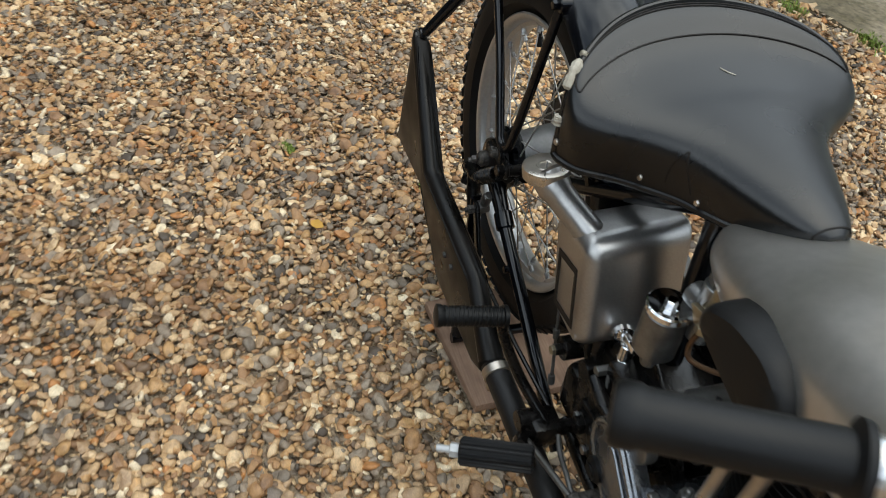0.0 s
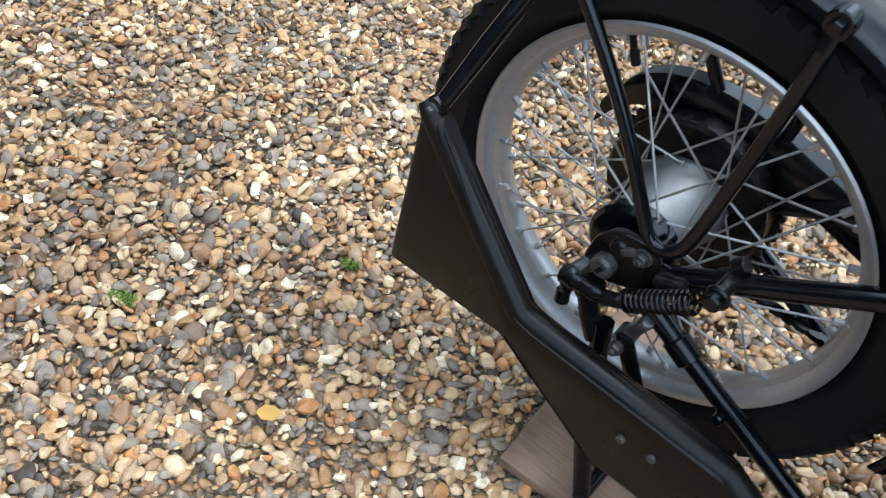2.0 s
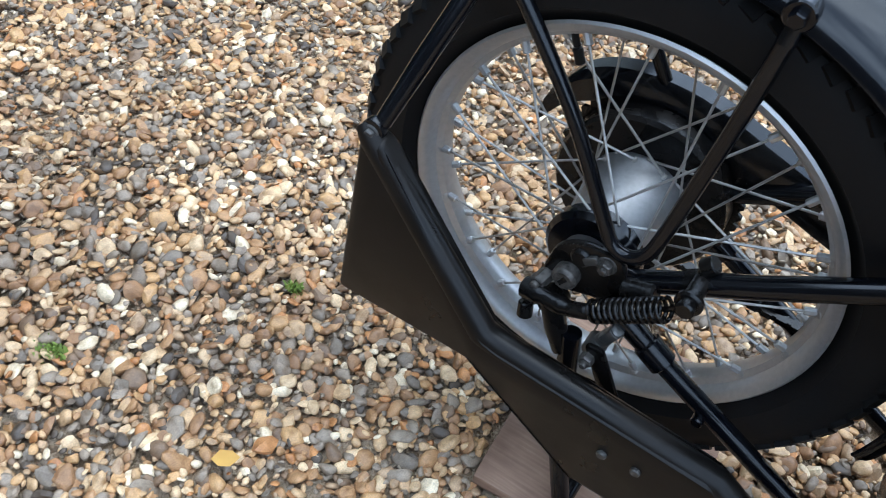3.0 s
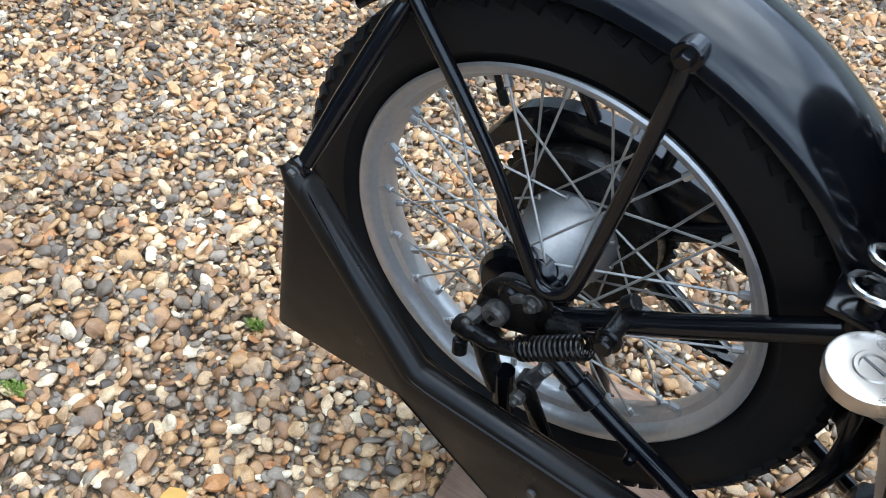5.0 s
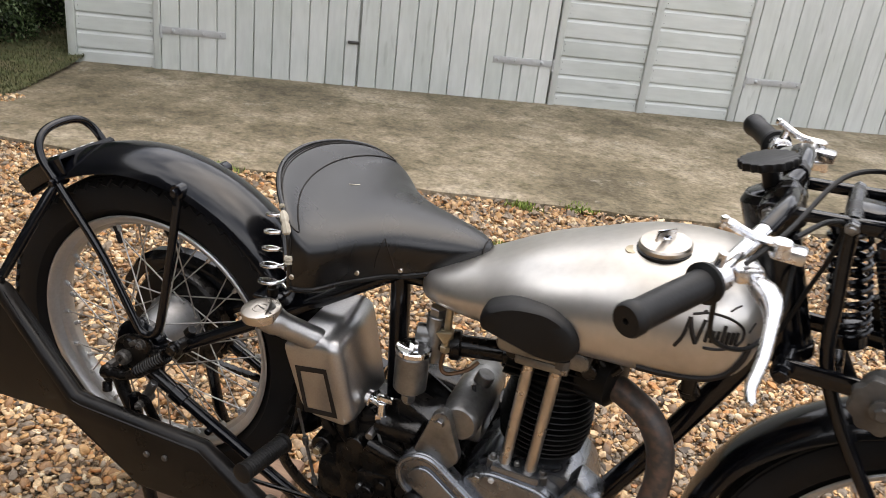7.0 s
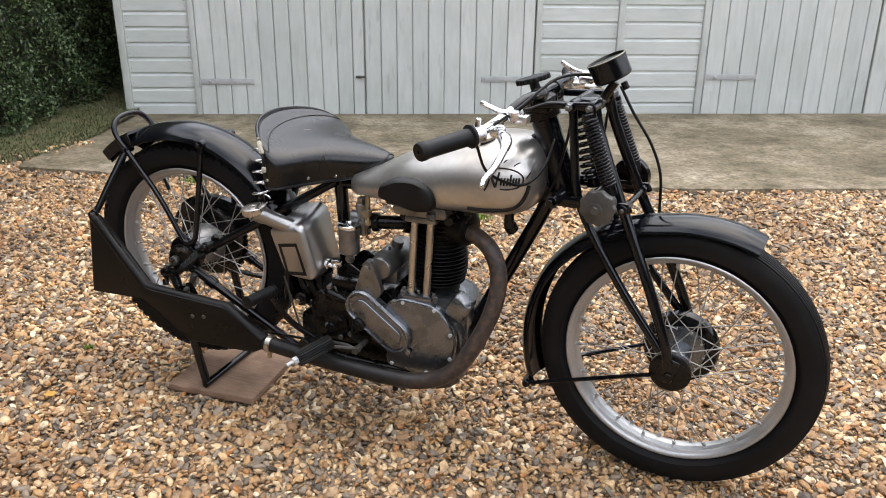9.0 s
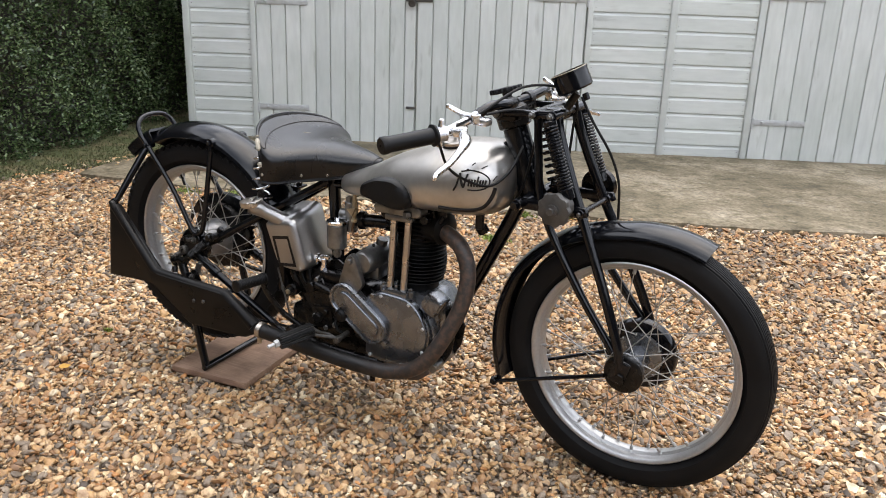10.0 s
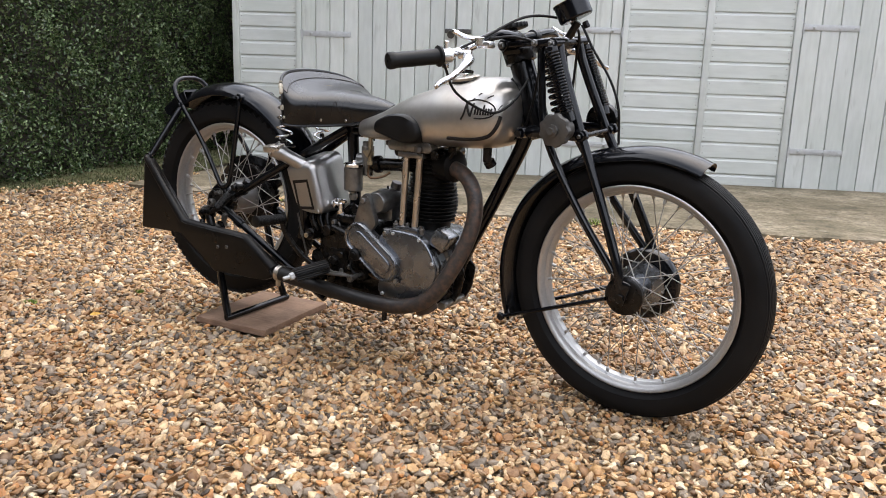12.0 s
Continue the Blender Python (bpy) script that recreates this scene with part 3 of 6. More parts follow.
def garage():
    g = thing("garage", "grey-green painted timber garage with boarded doors", "garage")
    g.matrix_world = WALL
    rng = random.Random(3)
    top = 2.25
    part("back_wall", box((1.2, 0.08, top / 2), (8.66, 0.12, top), 0.005), TIMBER, g)
    part("gable_wall", box((-3.07, 1.6, top / 2), (0.1, 3.0, top), 0.005), TIMBER, g)
    part("fascia", box((1.2, -0.05, top + 0.1), (9.0, 0.04, 0.24), 0.006), TIMBER, g)
    part("roof", box((1.2, 1.5, top + 0.26), (9.2, 3.6, 0.1), 0.01), SATIN, g, "dark flat roof")
    for u, w in ((-3.135, 0.05), (-2.623, 0.040), (-0.128, 0.040), (0.472, 0.048), (1.10, 0.048), (3.62, 0.045)):
        part("corner_post", box((u + w / 2, -0.005, top / 2), (w, 0.06, top), 0.004), TIMBER, g)
    for u0, u1, low, step in ((-3.085, -2.625, 0.095, 0.1088), (-0.09, 0.472, 0.091, 0.1188), (0.52, 1.10, 0.092, 0.1188), (3.665, 5.5, 0.092, 0.1188)):
        panel = part("cladding_panel", box(((u0 + u1) / 2, 0.012, top / 2), (u1 - u0, 0.012, top), 0), LAPPED, g)
        shapes = board_geo(u1 - u0 - 0.004, step + 0.004, "lap")
        first, z = None, low - step
        nail = None
        while z < top - 0.02:
            if first is None:
                first = part("lapped_board", shapes, LAPPED, panel)
                ob = first
            else:
                ob = new("lapped_board", first.data)
                ob.parent = panel
            ob.location = (u0 + 0.002, 0.004 + rng.uniform(-0.0015, 0.0015), z)
            for du, dz in ((0.017, 0.03), (0.017, 0.075), (u1 - u0 - 0.021, 0.03), (u1 - u0 - 0.021, 0.075)):
                if nail is None:
                    nail = part("nail_head", rod((0, 0, 0), (0, -0.0012, 0), 0.0026, 8, 0), IRON, panel)
                    head = nail
                else:
                    head = new("nail_head", nail.data)
                    head.parent = panel
                head.location = (u0 + 0.002 + du, -0.0125 + rng.uniform(-0.0002, 0.0002), z + dz + rng.uniform(-0.004, 0.004))
            z += step
    doors = ((-2.580, 0.1118, 10, -1.377, [(0.25, -1), (1.03, -1)]), (-1.370, 0.1152, 10, -0.132, [(0.27, 1), (1.12, 1)]),
             (1.158, 0.1300, 9, 2.420, [(0.285, -1), (1.185, -1)]), (2.430, 0.1300, 9, 3.615, [(0.285, 1), (1.185, 1)]))
    for u0, wide, n, u1, hinges in doors:
        door = part("door", box(((u0 + u1) / 2, 0.008, top / 2), (u1 - u0 - 0.012, 0.02, top - 0.03), 0.002), TIMBER, g)
        mesh = None
        for i in range(n):
            if mesh is None:
                ob = part("plank", board_geo(wide - 0.0035, top - 0.02, "plank"), TIMBER, door)
                mesh = ob.data
            else:
                ob = new("plank", mesh)
                ob.parent = door
            ob.location = (u0 + i * wide, -0.002 + rng.uniform(-0.0015, 0.0015), 0.006)
        rest = part("plank", board_geo(u1 - u0 - n * wide - 0.006, top - 0.02, "plank"), TIMBER, door)
        rest.location = (u0 + n * wide, -0.002, 0.006)
        for z, way in hinges:
            strap_hinge(door, u0 + 0.0 if way < 0 else u1, z, 0.39, -way)
    part("hasp", join(box((-1.36, -0.03, 1.08), (0.2, 0.006, 0.035), 0.002), rod((-1.41, -0.03, 1.065), (-1.41, -0.075, 1.05), 0.028, 18), rod((-1.29, -0.03, 1.08), (-1.29, -0.04, 1.08), 0.008)), IRON, g, "dark iron hasp with a round padlock")
    part("bolt_catch", box((-1.41, -0.03, 0.285), (0.07, 0.012, 0.018), 0.003), IRON, g, "small dark bolt")


garage()


# ---- hedge, grass ----
def hedge():
    rng = np.random.default_rng(11)
    path = np.array([(-2.38, -3.2), (-2.60, -1.0), (-2.83, 1.0), (-3.13, 2.4), (-3.43, 3.9), (-3.95, 6.5)])
    base = thing("hedge", "tall clipped dark evergreen hedge", "hedge", kind="stuff")
    rings = []
    for x, y in path:
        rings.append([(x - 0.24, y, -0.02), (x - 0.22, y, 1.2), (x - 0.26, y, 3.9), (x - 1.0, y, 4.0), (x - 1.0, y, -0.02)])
    # Solid core for the inner twigs; its dark colour stands for shade between leaves.
    part("inner_growth", loft(rings), SHADED_TWIG, base)
    n = 135000
    t = rng.beta(2.7, 2.0, n)
    seg = np.r_[0, np.cumsum(np.hypot(*np.diff(path, axis=0).T))]
    d = t * seg[-1]
    x, y = np.interp(d, seg, path[:, 0]), np.interp(d, seg, path[:, 1])
    z = np.where(rng.random(n) < 0.85, rng.uniform(0.0, 2.0, n), rng.uniform(0.02, 3.9, n))
    wave = 0.09 * np.sin(5 * y + 3 * z) * np.sin(4.1 * z + 2 * y) + 0.05 * np.sin(13 * y) * np.sin(11 * z + 1)
    depth = np.abs(rng.normal(0, 0.085, n))
    x = x + wave - depth + 0.03 - 0.02 * (z < 0.12)
    size = rng.uniform(0.008, 0.019, n)
    leaf = np.array([(0, 0, 0), (0.5, 0.42, 0.10), (1.15, 0.36, 0.06), (1.75, 0, -0.12), (1.15, -0.36, 0.06), (0.5, -0.42, 0.10)])
    a, b, c = rng.uniform(0, 2 * np.pi, n), rng.normal(0.1, 0.7, n), rng.normal(0, 0.8, n)
    ca, sa, cb, sb, cc, sc = np.cos(a), np.sin(a), np.cos(b), np.sin(b), np.cos(c), np.sin(c)
    v = leaf[None] * size[:, None, None]
    vx, vy, vz = v[..., 0], v[..., 1] * cc[:, None] - v[..., 2] * sc[:, None], v[..., 1] * sc[:, None] + v[..., 2] * cc[:, None]
    vx, vz = vx * cb[:, None] - vz * sb[:, None], vx * sb[:, None] + vz * cb[:, None]
    vx, vy = vx * ca[:, None] - vy * sa[:, None], vx * sa[:, None] + vy * ca[:, None]
    v = np.stack([vx + x[:, None], vy + y[:, None], vz + z[:, None]], -1).reshape(-1, 3)
    quads = (np.array([(0, 1, 2, 3), (0, 3, 4, 5)])[None] + 6 * np.arange(n)[:, None, None]).reshape(-1, 4)
    part("foliage", (v.tolist(), quads.tolist()), HEDGE, base, crease=180)


hedge()
# Unseen dark ring, added to cut the low sky out of the reflections.
ring = [(-2.6, -3.3), (-2.9, -6.0), (-1.0, -8.0), (4.0, -8.6), (9.0, -7.0), (11.0, -2.0), (10.0, 5.0), (7.0, 8.5)]
wall = loft([[(x, y, -0.1), (x, y, h), (x * 1.08, y * 1.08, h), (x * 1.08, y * 1.08, -0.1)] for (x, y), h in zip(ring, (6.0, 6.0, 4.6, 3.5, 3.2, 3.2, 3.2, 3.2))])
tagged(part("boundary_hedge", wall, SHADED_TWIG), "plain dark screen, added out of view round the yard to darken reflections", "hedge", kind="structure")
sheet("verge", [(-2.80, -2.6), (-2.72, 0.4), (-2.60, 1.2), (-2.44, 1.75), (-2.50, 2.2), (-2.66, 2.7), (-2.80, 3.05), (-2.9, 6.5), (-4.2, 6.5), (-3.4, 3.0), (-3.1, 1.0), (-2.9, -2.6)], TURF, "thin mossy grass verge below the hedge", z=-0.004)


def blades(spots, rng):
    v, f = [], []
    for x, y, z, h in spots:
        a, lean = rng.uniform(0, 6.28), rng.uniform(0.1, 0.9) * h
        w = 0.0030 + 0.03 * h
        dx, dy = math.cos(a), math.sin(a)
        k = len(v)
        v += [(x - dy * w, y + dx * w, z), (x + dy * w, y - dx * w, z), (x + dx * lean * 0.4 + dy * w * 0.7, y + dy * lean * 0.4 - dx * w * 0.7, z + h * 0.65),
              (x + dx * lean * 0.4 - dy * w * 0.7, y + dy * lean * 0.4 + dx * w * 0.7, z + h * 0.65), (x + dx * lean, y + dy * lean, z + h)]
        f += [(k, k + 1, k + 2, k + 3), (k + 3, k + 2, k + 4)]
    return v, f


def grasses():
    rng = random.Random(5)
    tufts = [(0.46, 2.27, 0.06), (0.307, 1.67, 0.06), (-0.643, -0.366, 0.017), (-1.02, 1.78, 0.06), (-1.30, 1.63, 0.05), (-1.55, 1.52, 0.05), (0.25, 2.15, 0.05), (-0.44, -0.06, 0.012)]
    for x, y, r in tufts:
        spots = [(x + rng.gauss(0, r * 0.6), y + rng.gauss(0, r * 0.4), -0.002, rng.uniform(0.3, 1) * (0.009 + r * 0.27)) for _ in range(int(60 + 2600 * r))]
        tagged(part("grass_tuft", blades(spots, rng), GRASS), "small bright green grass tuft growing through gravel", "grass", "tufts in the gravel")
    spots = []
    while len(spots) < 9000:
        y = rng.uniform(0.6, 4.2)
        x0 = np.interp(y, [0.6, 1.2, 1.75, 2.2, 3.05, 4.2], [-2.70, -2.60, -2.46, -2.52, -2.82, -2.9])
        x = x0 - abs(rng.gauss(0, 0.35)) + 0.04
        if x > -3.6:
            spots.append((x, y, -0.006, rng.uniform(0.006, 0.024)))
    tagged(part("verge_grass", blades(spots, rng), DULL_GRASS), "short grass on the verge below the hedge", "grass", kind="stuff")


grasses()
tagged(part("fallen_leaf", moved(join(([(-0.018, 0, 0), (-0.006, 0.012, 0.004), (0.010, 0.010, 0.003), (0.021, 0, 0.006), (0.008, -0.012, 0.004), (-0.008, -0.010, 0.001)], [(0, 1, 2, 3), (0, 3, 4, 5)])), pose(-0.317, -0.35, 0.014, 10, 5, 40)), LEAFY), "yellow fallen leaf on the gravel", "leaf")

# ---- plywood board under the stand ----
tagged(part("stand_board", box((0.098, 0.015, 0.006), (0.285, 0.355, 0.022), 0.003, (0, 0, 4)), PLYWOOD), "weathered brown plywood board lying on gravel", "board")

# ---- motorcycle ----
bike = thing("motorcycle", "vintage black and silver single-cylinder motorcycle on its rear stand", "motorcycle")
HEAD, RAKE, STEER = Vector((1.06, 0, 0.85)), radians(20), radians(-8)
AXIS = Vector((-math.sin(RAKE), 0, math.cos(RAKE)))
TURNED = Matrix.Translation(HEAD) @ Matrix.Rotation(STEER, 4, AXIS) @ Matrix.Translation(-HEAD)
REAR, FRONT = Vector((0, 0, 0.403)), Vector((1.418, 0, 0.336))
ROLLING = TURNED @ Matrix.Translation(FRONT) @ Matrix.Rotation(radians(4), 4, AXIS) @ Matrix.Translation(-FRONT)


def tyre_geo(centre, lip, outer, half, ribbed):
    """The section of a tyre, from bead to bead over the tread."""
    mid = (lip + outer) / 2
    side = [(lip - 0.004, -0.022), (lip + 0.006, -0.029), (lip + 0.4 * (mid - lip), -half * 0.93), (mid, -half), (outer - 0.020, -half * 0.93), (outer - 0.010, -half * 0.80)]
    crown = []
    ribs = 9 if ribbed else 7
    for i in range(ribs):
        y0, y1 = (-0.72 + 1.44 * i / ribs) * half, (-0.72 + 1.44 * (i + 0.72) / ribs) * half
        for y, d in ((y0, 0.0035), (y0 + 0.0006, 0), (y1, 0), (y1 + 0.0006, 0.0035)):
            crown.append((outer - d - 0.011 * (y / half) ** 2, y))
    section = side + crown + [(r, -y) for r, y in reversed(side)]
    return lathe(section + [(lip - 0.010, 0.015), (lip - 0.010, -0.015)], centre, (0, 1, 0), 96, ring=True)


def tread_blocks(centre, outer, half):
    """Shoulder blocks of a road tyre."""
    g = []
    for i in range(72):
        a = 2 * math.pi * i / 72
        for s in (-1, 1):
            m = Matrix.Translation(centre) @ Matrix.Rotation(a, 4, "Y") @ Matrix.Translation((outer - 0.0125, s * half * 0.80, 0)) @ Matrix.Rotation(s * 0.75, 4, "Z") @ Matrix.Rotation(0.3 * s, 4, "X")
            g.append(moved(([(x, y, z) for x in (-0.006, 0.005) for y in (-0.008, 0.008) for z in (-0.009, 0.009)], [(0, 1, 3, 2), (4, 6, 7, 5), (0, 4, 5, 1), (2, 3, 7, 6), (0, 2, 6, 4), (1, 5, 7, 3)]), m))
    return join(*g)


def rim_geo(centre, lip):
    o = [(lip, -0.032), (lip - 0.003, -0.034), (lip - 0.008, -0.033), (lip - 0.014, -0.027), (lip - 0.017, -0.016), (lip - 0.024, -0.011), (lip - 0.027, 0), (lip - 0.024, 0.011), (lip - 0.017, 0.016),
         (lip - 0.014, 0.027), (lip - 0.008, 0.033), (lip - 0.003, 0.034), (lip, 0.032), (lip - 0.005, 0.026), (lip - 0.014, 0.010), (lip - 0.014, -0.010), (lip - 0.005, -0.026)]
    return lathe(o, centre, (0, 1, 0), 96, ring=True)


def spokes(centre, wheel, lip, near, far, count=40):
    """near and far: radius and side of the two hub flanges. Each spoke is laced tangentially."""
    q = count // 4
    for i in range(count):
        a = 2 * math.pi * (i + 0.5) / count
        s, kind = i % 2, (i // 2) % 2
        fr, fy = (near, far)[s]
        swing = (1 if kind else -1) * 2 * math.pi * 3.1 / q / 2
        h = Vector(centre) + Vector((fr * math.cos(a + swing), fy + (0.004 if kind else -0.004), fr * math.sin(a + swing)))
        e = Vector(centre) + Vector(((lip - 0.020) * math.cos(a), (-1 if s == 0 else 1) * 0.007, (lip - 0.020) * math.sin(a)))
        way = (e - h).normalized()
        g = join(tube([h, e], 0.0015, 6), rod(h - way * 0.003, h + way * 0.001, 0.004, 8, 0.001))
        part("spoke", g, SPOKE, wheel)
        part("spoke_nipple", join(rod(e - way * 0.017, e + way * 0.002, 0.0046, 8, 0.001), rod(e - way * 0.004, e + way * 0.006, 0.0088, 10, 0.0025)), RIM, wheel)


# -- rear wheel
wheel = part("rear_wheel", join(lathe([(0.020, -0.075), (0.050, -0.070), (0.052, -0.062), (0.040, -0.058), (0.045, -0.040), (0.052, 0.0), (0.056, 0.03), (0.060, 0.035), (0.062, 0.045), (0.030, 0.05)], REAR, (0, 1, 0), 40)), HUB, bike, "rear wheel with a dull silver hub")
part("tyre", join(tyre_geo(REAR, 0.2535, 0.331, 0.046, False), tread_blocks(REAR, 0.331, 0.046)), TYRE, wheel, "black road tyre with blocky shoulders")
part("rim", rim_geo(REAR, 0.2535), RIM, wheel, "dull silver painted rim")
spokes(REAR, wheel, 0.2535, (0.047, -0.062), (0.060, 0.04))
part("brake_drum", lathe([(0.03, 0.045), (0.102, 0.047), (0.106, 0.052), (0.106, 0.078), (0.10, 0.082), (0.03, 0.086)], REAR, (0, 1, 0), 48), GREASE, wheel, "black rear brake drum")
teeth = []
for i in range(44):
    for k, r in ((0, 0.112), (0.25, 0.117), (0.5, 0.117), (0.75, 0.112)):
        t = 2 * math.pi * (i + k) / 44
        teeth.append((REAR.x + r * math.cos(t), REAR.z + r * math.sin(t)))
part("sprocket", prism(teeth, 0.083, 0.088, 0), GREASE, wheel, "oily toothed rear sprocket")
part("valve", join(rod((-0.105, 0.0, 0.611), (-0.096, 0.0, 0.590), 0.004), rod((-0.096, 0, 0.590), (-0.088, 0, 0.573), 0.0055)), RUBBER, wheel)


# -- front wheel, turned with the fork
def front(name, geo, material, parent=bike, label=""):
    return part(name, moved(geo, TURNED), material, parent, label)


def front_pair(name, geo, material, parent=bike, label=""):
    return front(name, geo, material, parent, label), front(name, mirrored(geo), material, parent, label)


def rolling(name, geo, material, parent=bike, label=""):
    return part(name, moved(geo, ROLLING), material, parent, label)


def rolling_pair(name, geo, material, parent=bike, label=""):
    rolling(name, geo, material, parent, label)
    rolling(name, mirrored(geo), material, parent, label)


wheel = rolling("front_wheel", lathe([(0.012, -0.075), (0.030, -0.070), (0.045, -0.066), (0.047, -0.060), (0.036, -0.055), (0.031, -0.03), (0.034, 0.02), (0.062, 0.03), (0.064, 0.038), (0.03, 0.04)], FRONT, (0, 1, 0), 40), ALLOY, bike, "front wheel with a cast alloy hub")
rolling("tyre", tyre_geo(FRONT, 0.2738, 0.3445, 0.0445, True), TYRE, wheel, "black ribbed front tyre")
rolling("rim", rim_geo(FRONT, 0.2738), RIM, wheel, "dull silver painted rim")
first = len(wheel.children)
spokes(FRONT, wheel, 0.2738, (0.041, -0.063), (0.060, 0.034))
for ob in list(wheel.children)[first:]:
    if ob.name.startswith(("spoke", "spoke_nipple")):
        ob.data.transform(ROLLING)
rolling("brake_plate", lathe([(0.03, 0.040), (0.090, 0.042), (0.094, 0.048), (0.094, 0.066), (0.088, 0.071), (0.060, 0.073), (0.03, 0.08)], FRONT, (0, 1, 0), 48), BLACK, wheel, "glossy black front brake plate")
rolling("hub_cover", join(lathe([(0.02, -0.068), (0.046, -0.070), (0.050, -0.074), (0.050, -0.086), (0.044, -0.090), (0.02, -0.092)], FRONT, (0, 1, 0), 36), hexnut(FRONT + Vector((0, -0.09, 0)), FRONT + Vector((0, -0.118, 0)), 0.013), rod(FRONT + Vector((0, -0.1, 0)), FRONT + Vector((0, 0.1, 0)), 0.008)), GREASE, wheel, "oily black hub cover and spindle nut")


# -- mudguards
def guard(centre, radius, a0, a1, half, drop, n=44, thick=0.0018):
    """radius: a function of the angle in degrees. The section is a shallow dome with turned-down sides."""
    def ring(a, inset):
        r = radius(a) - inset
        t = radians(a)
        sec = []
        for i in range(15):
            s = -1 + 2 * i / 14
            w = math.sin(s * math.pi / 2) * (half - inset)
            d = drop * (1 - math.cos(s * math.pi / 2)) ** 0.9
            sec.append((centre.x + (r - d) * math.cos(t), centre.y + w, centre.z + (r - d) * math.sin(t)))
        return sec
    rings = []
    for k in range(n + 1):
        a = a0 + (a1 - a0) * k / n
        rings.append(ring(a, 0) + list(reversed(ring(a, thick))))
    return loft(rings)


part("rear_mudguard", guard(REAR, lambda a: 0.386 - 0.00008 * abs(a - 90), -14, 131, 0.072, 0.040), BLACK, bike, "glossy black domed rear mudguard")
def plate_shell(a0, a1, r, half, deep, n=10):
    rings = []
    for k in range(n + 1):
        t = radians(a0 + (a1 - a0) * k / n)
        sec = [(-half, deep), (-half, 0.006), (-half + 0.008, 0), (half - 0.008, 0), (half, 0.006), (half, deep), (half - 0.003, deep), (half - 0.003, 0.008), (-half + 0.003, 0.008), (-half + 0.003, deep)]
        rings.append([(REAR.x + (r - d) * math.cos(t), y, REAR.z + (r - d) * math.sin(t)) for y, d in sec])
    return loft(rings)


plate = part("number_plate", plate_shell(114, 131.5, 0.3868, 0.0735, 0.036), BLACK, bike, "curved black rear number plate")
for y, a in ((-0.056, 124), (-0.032, 124), (-0.008, 124), (0.016, 124), (0.040, 124)):
    part("plate_bar", guard(REAR + Vector((0, y + 0.006, 0)), lambda a: 0.3886, a - 5.5, a + 5.5, 0.0065, 0.0, 6, 0.002), WHITE, plate, "white painted bar")
rolling("front_mudguard", guard(FRONT, lambda a: float(np.interp(a, [64, 100, 150, 205], [0.380, 0.366, 0.392, 0.402])), 64, 203, 0.056, 0.030), BLACK, bike, "glossy black front mudguard")
rolling_pair("mudguard_stay", join(tube([(1.052, -0.058, 0.196), (1.20, -0.074, 0.254), (1.372, -0.092, 0.322)], 0.0055, 8), rod((1.052, -0.052, 0.196), (1.052, -0.066, 0.196), 0.010)), BLACK)
rolling("mudguard_tail", tube(smooth_path([(1.047, -0.055, 0.20), (1.038, -0.03, 0.185), (1.036, 0.0, 0.18), (1.038, 0.03, 0.185), (1.047, 0.055, 0.20)]), 0.007, 8), BLACK)

loop = smooth_path([(0.094, -0.074, 0.728), (0.088, -0.080, 0.66), (0.076, -0.088, 0.56), (0.068, -0.093, 0.500), (0.062, -0.095, 0.472), (0.050, -0.096, 0.458), (0.036, -0.096, 0.455), (0.023, -0.096, 0.462), (0.008, -0.095, 0.485), (-0.058, -0.089, 0.590), (-0.157, -0.080, 0.706), (-0.184, -0.079, 0.738), (-0.200, -0.071, 0.764), (-0.207, -0.052, 0.782), (-0.209, -0.027, 0.790), (-0.209, 0.0, 0.792)])
part("lifting_handle", tube(loop + [Vector((p.x, -p.y, p.z)) for p in reversed(loop[:-1])], 0.0079, 10), BLACK, bike, "bent black rod that stays the rear mudguard and loops over it as a handle")
both("stay_end", join(tube([(0.0935, -0.075, 0.720), (0.0945, -0.071, 0.744)], [0.0085, 0.0075], 10), rod((0.0945, -0.058, 0.745), (0.0945, -0.078, 0.745), 0.0135, 18)), BLACK, bike)
both("stay_nut", hexnut((0.0945, -0.077, 0.745), (0.0945, -0.087, 0.745), 0.0075), BLACK, bike)
both("stay_bolt", join(rod((-0.159, -0.055, 0.708), (-0.159, -0.086, 0.708), 0.010), hexnut((-0.159, -0.084, 0.708), (-0.159, -0.094, 0.708), 0.007)), BLACK, bike)
part("silencer_strut", join(tube([(-0.160, -0.083, 0.700), (-0.166, -0.092, 0.684), (-0.190, -0.138, 0.606), (-0.207, -0.176, 0.545)], [0.008, 0.0105, 0.0105, 0.009], 12), prism(rounded([(-0.226, 0.541), (-0.216, 0.553), (-0.203, 0.551), (-0.198, 0.537), (-0.206, 0.524), (-0.220, 0.526)], 0.006), -0.187, -0.176, 0.002)), BLACK, bike, "black strut between mudguard and silencer")

# -- frame
both("rear_stay", join(tube([(0.025, -0.087, 0.398), (0.17, -0.079, 0.484), (0.30, -0.066, 0.562), (0.49, -0.026, 0.676)], 0.0125, 12), box((0.030, -0.088, 0.400), (0.075, 0.012, 0.062), 0.006)), BLACK, bike)
both("lower_stay", join(tube([(0.04, -0.098, 0.385), (0.115, -0.100, 0.342), (0.46, -0.10, 0.150)], [0.016, 0.0115, 0.0115], 12), rod((0.095, -0.099, 0.354), (0.122, -0.100, 0.338), 0.0165), rod((0.180, -0.086, 0.297), (0.180, -0.118, 0.297), 0.007)), BLACK, bike)
part("seat_tube", tube([(0.515, 0, 0.22), (0.487, 0, 0.70)], 0.018, 14), BLACK, bike)
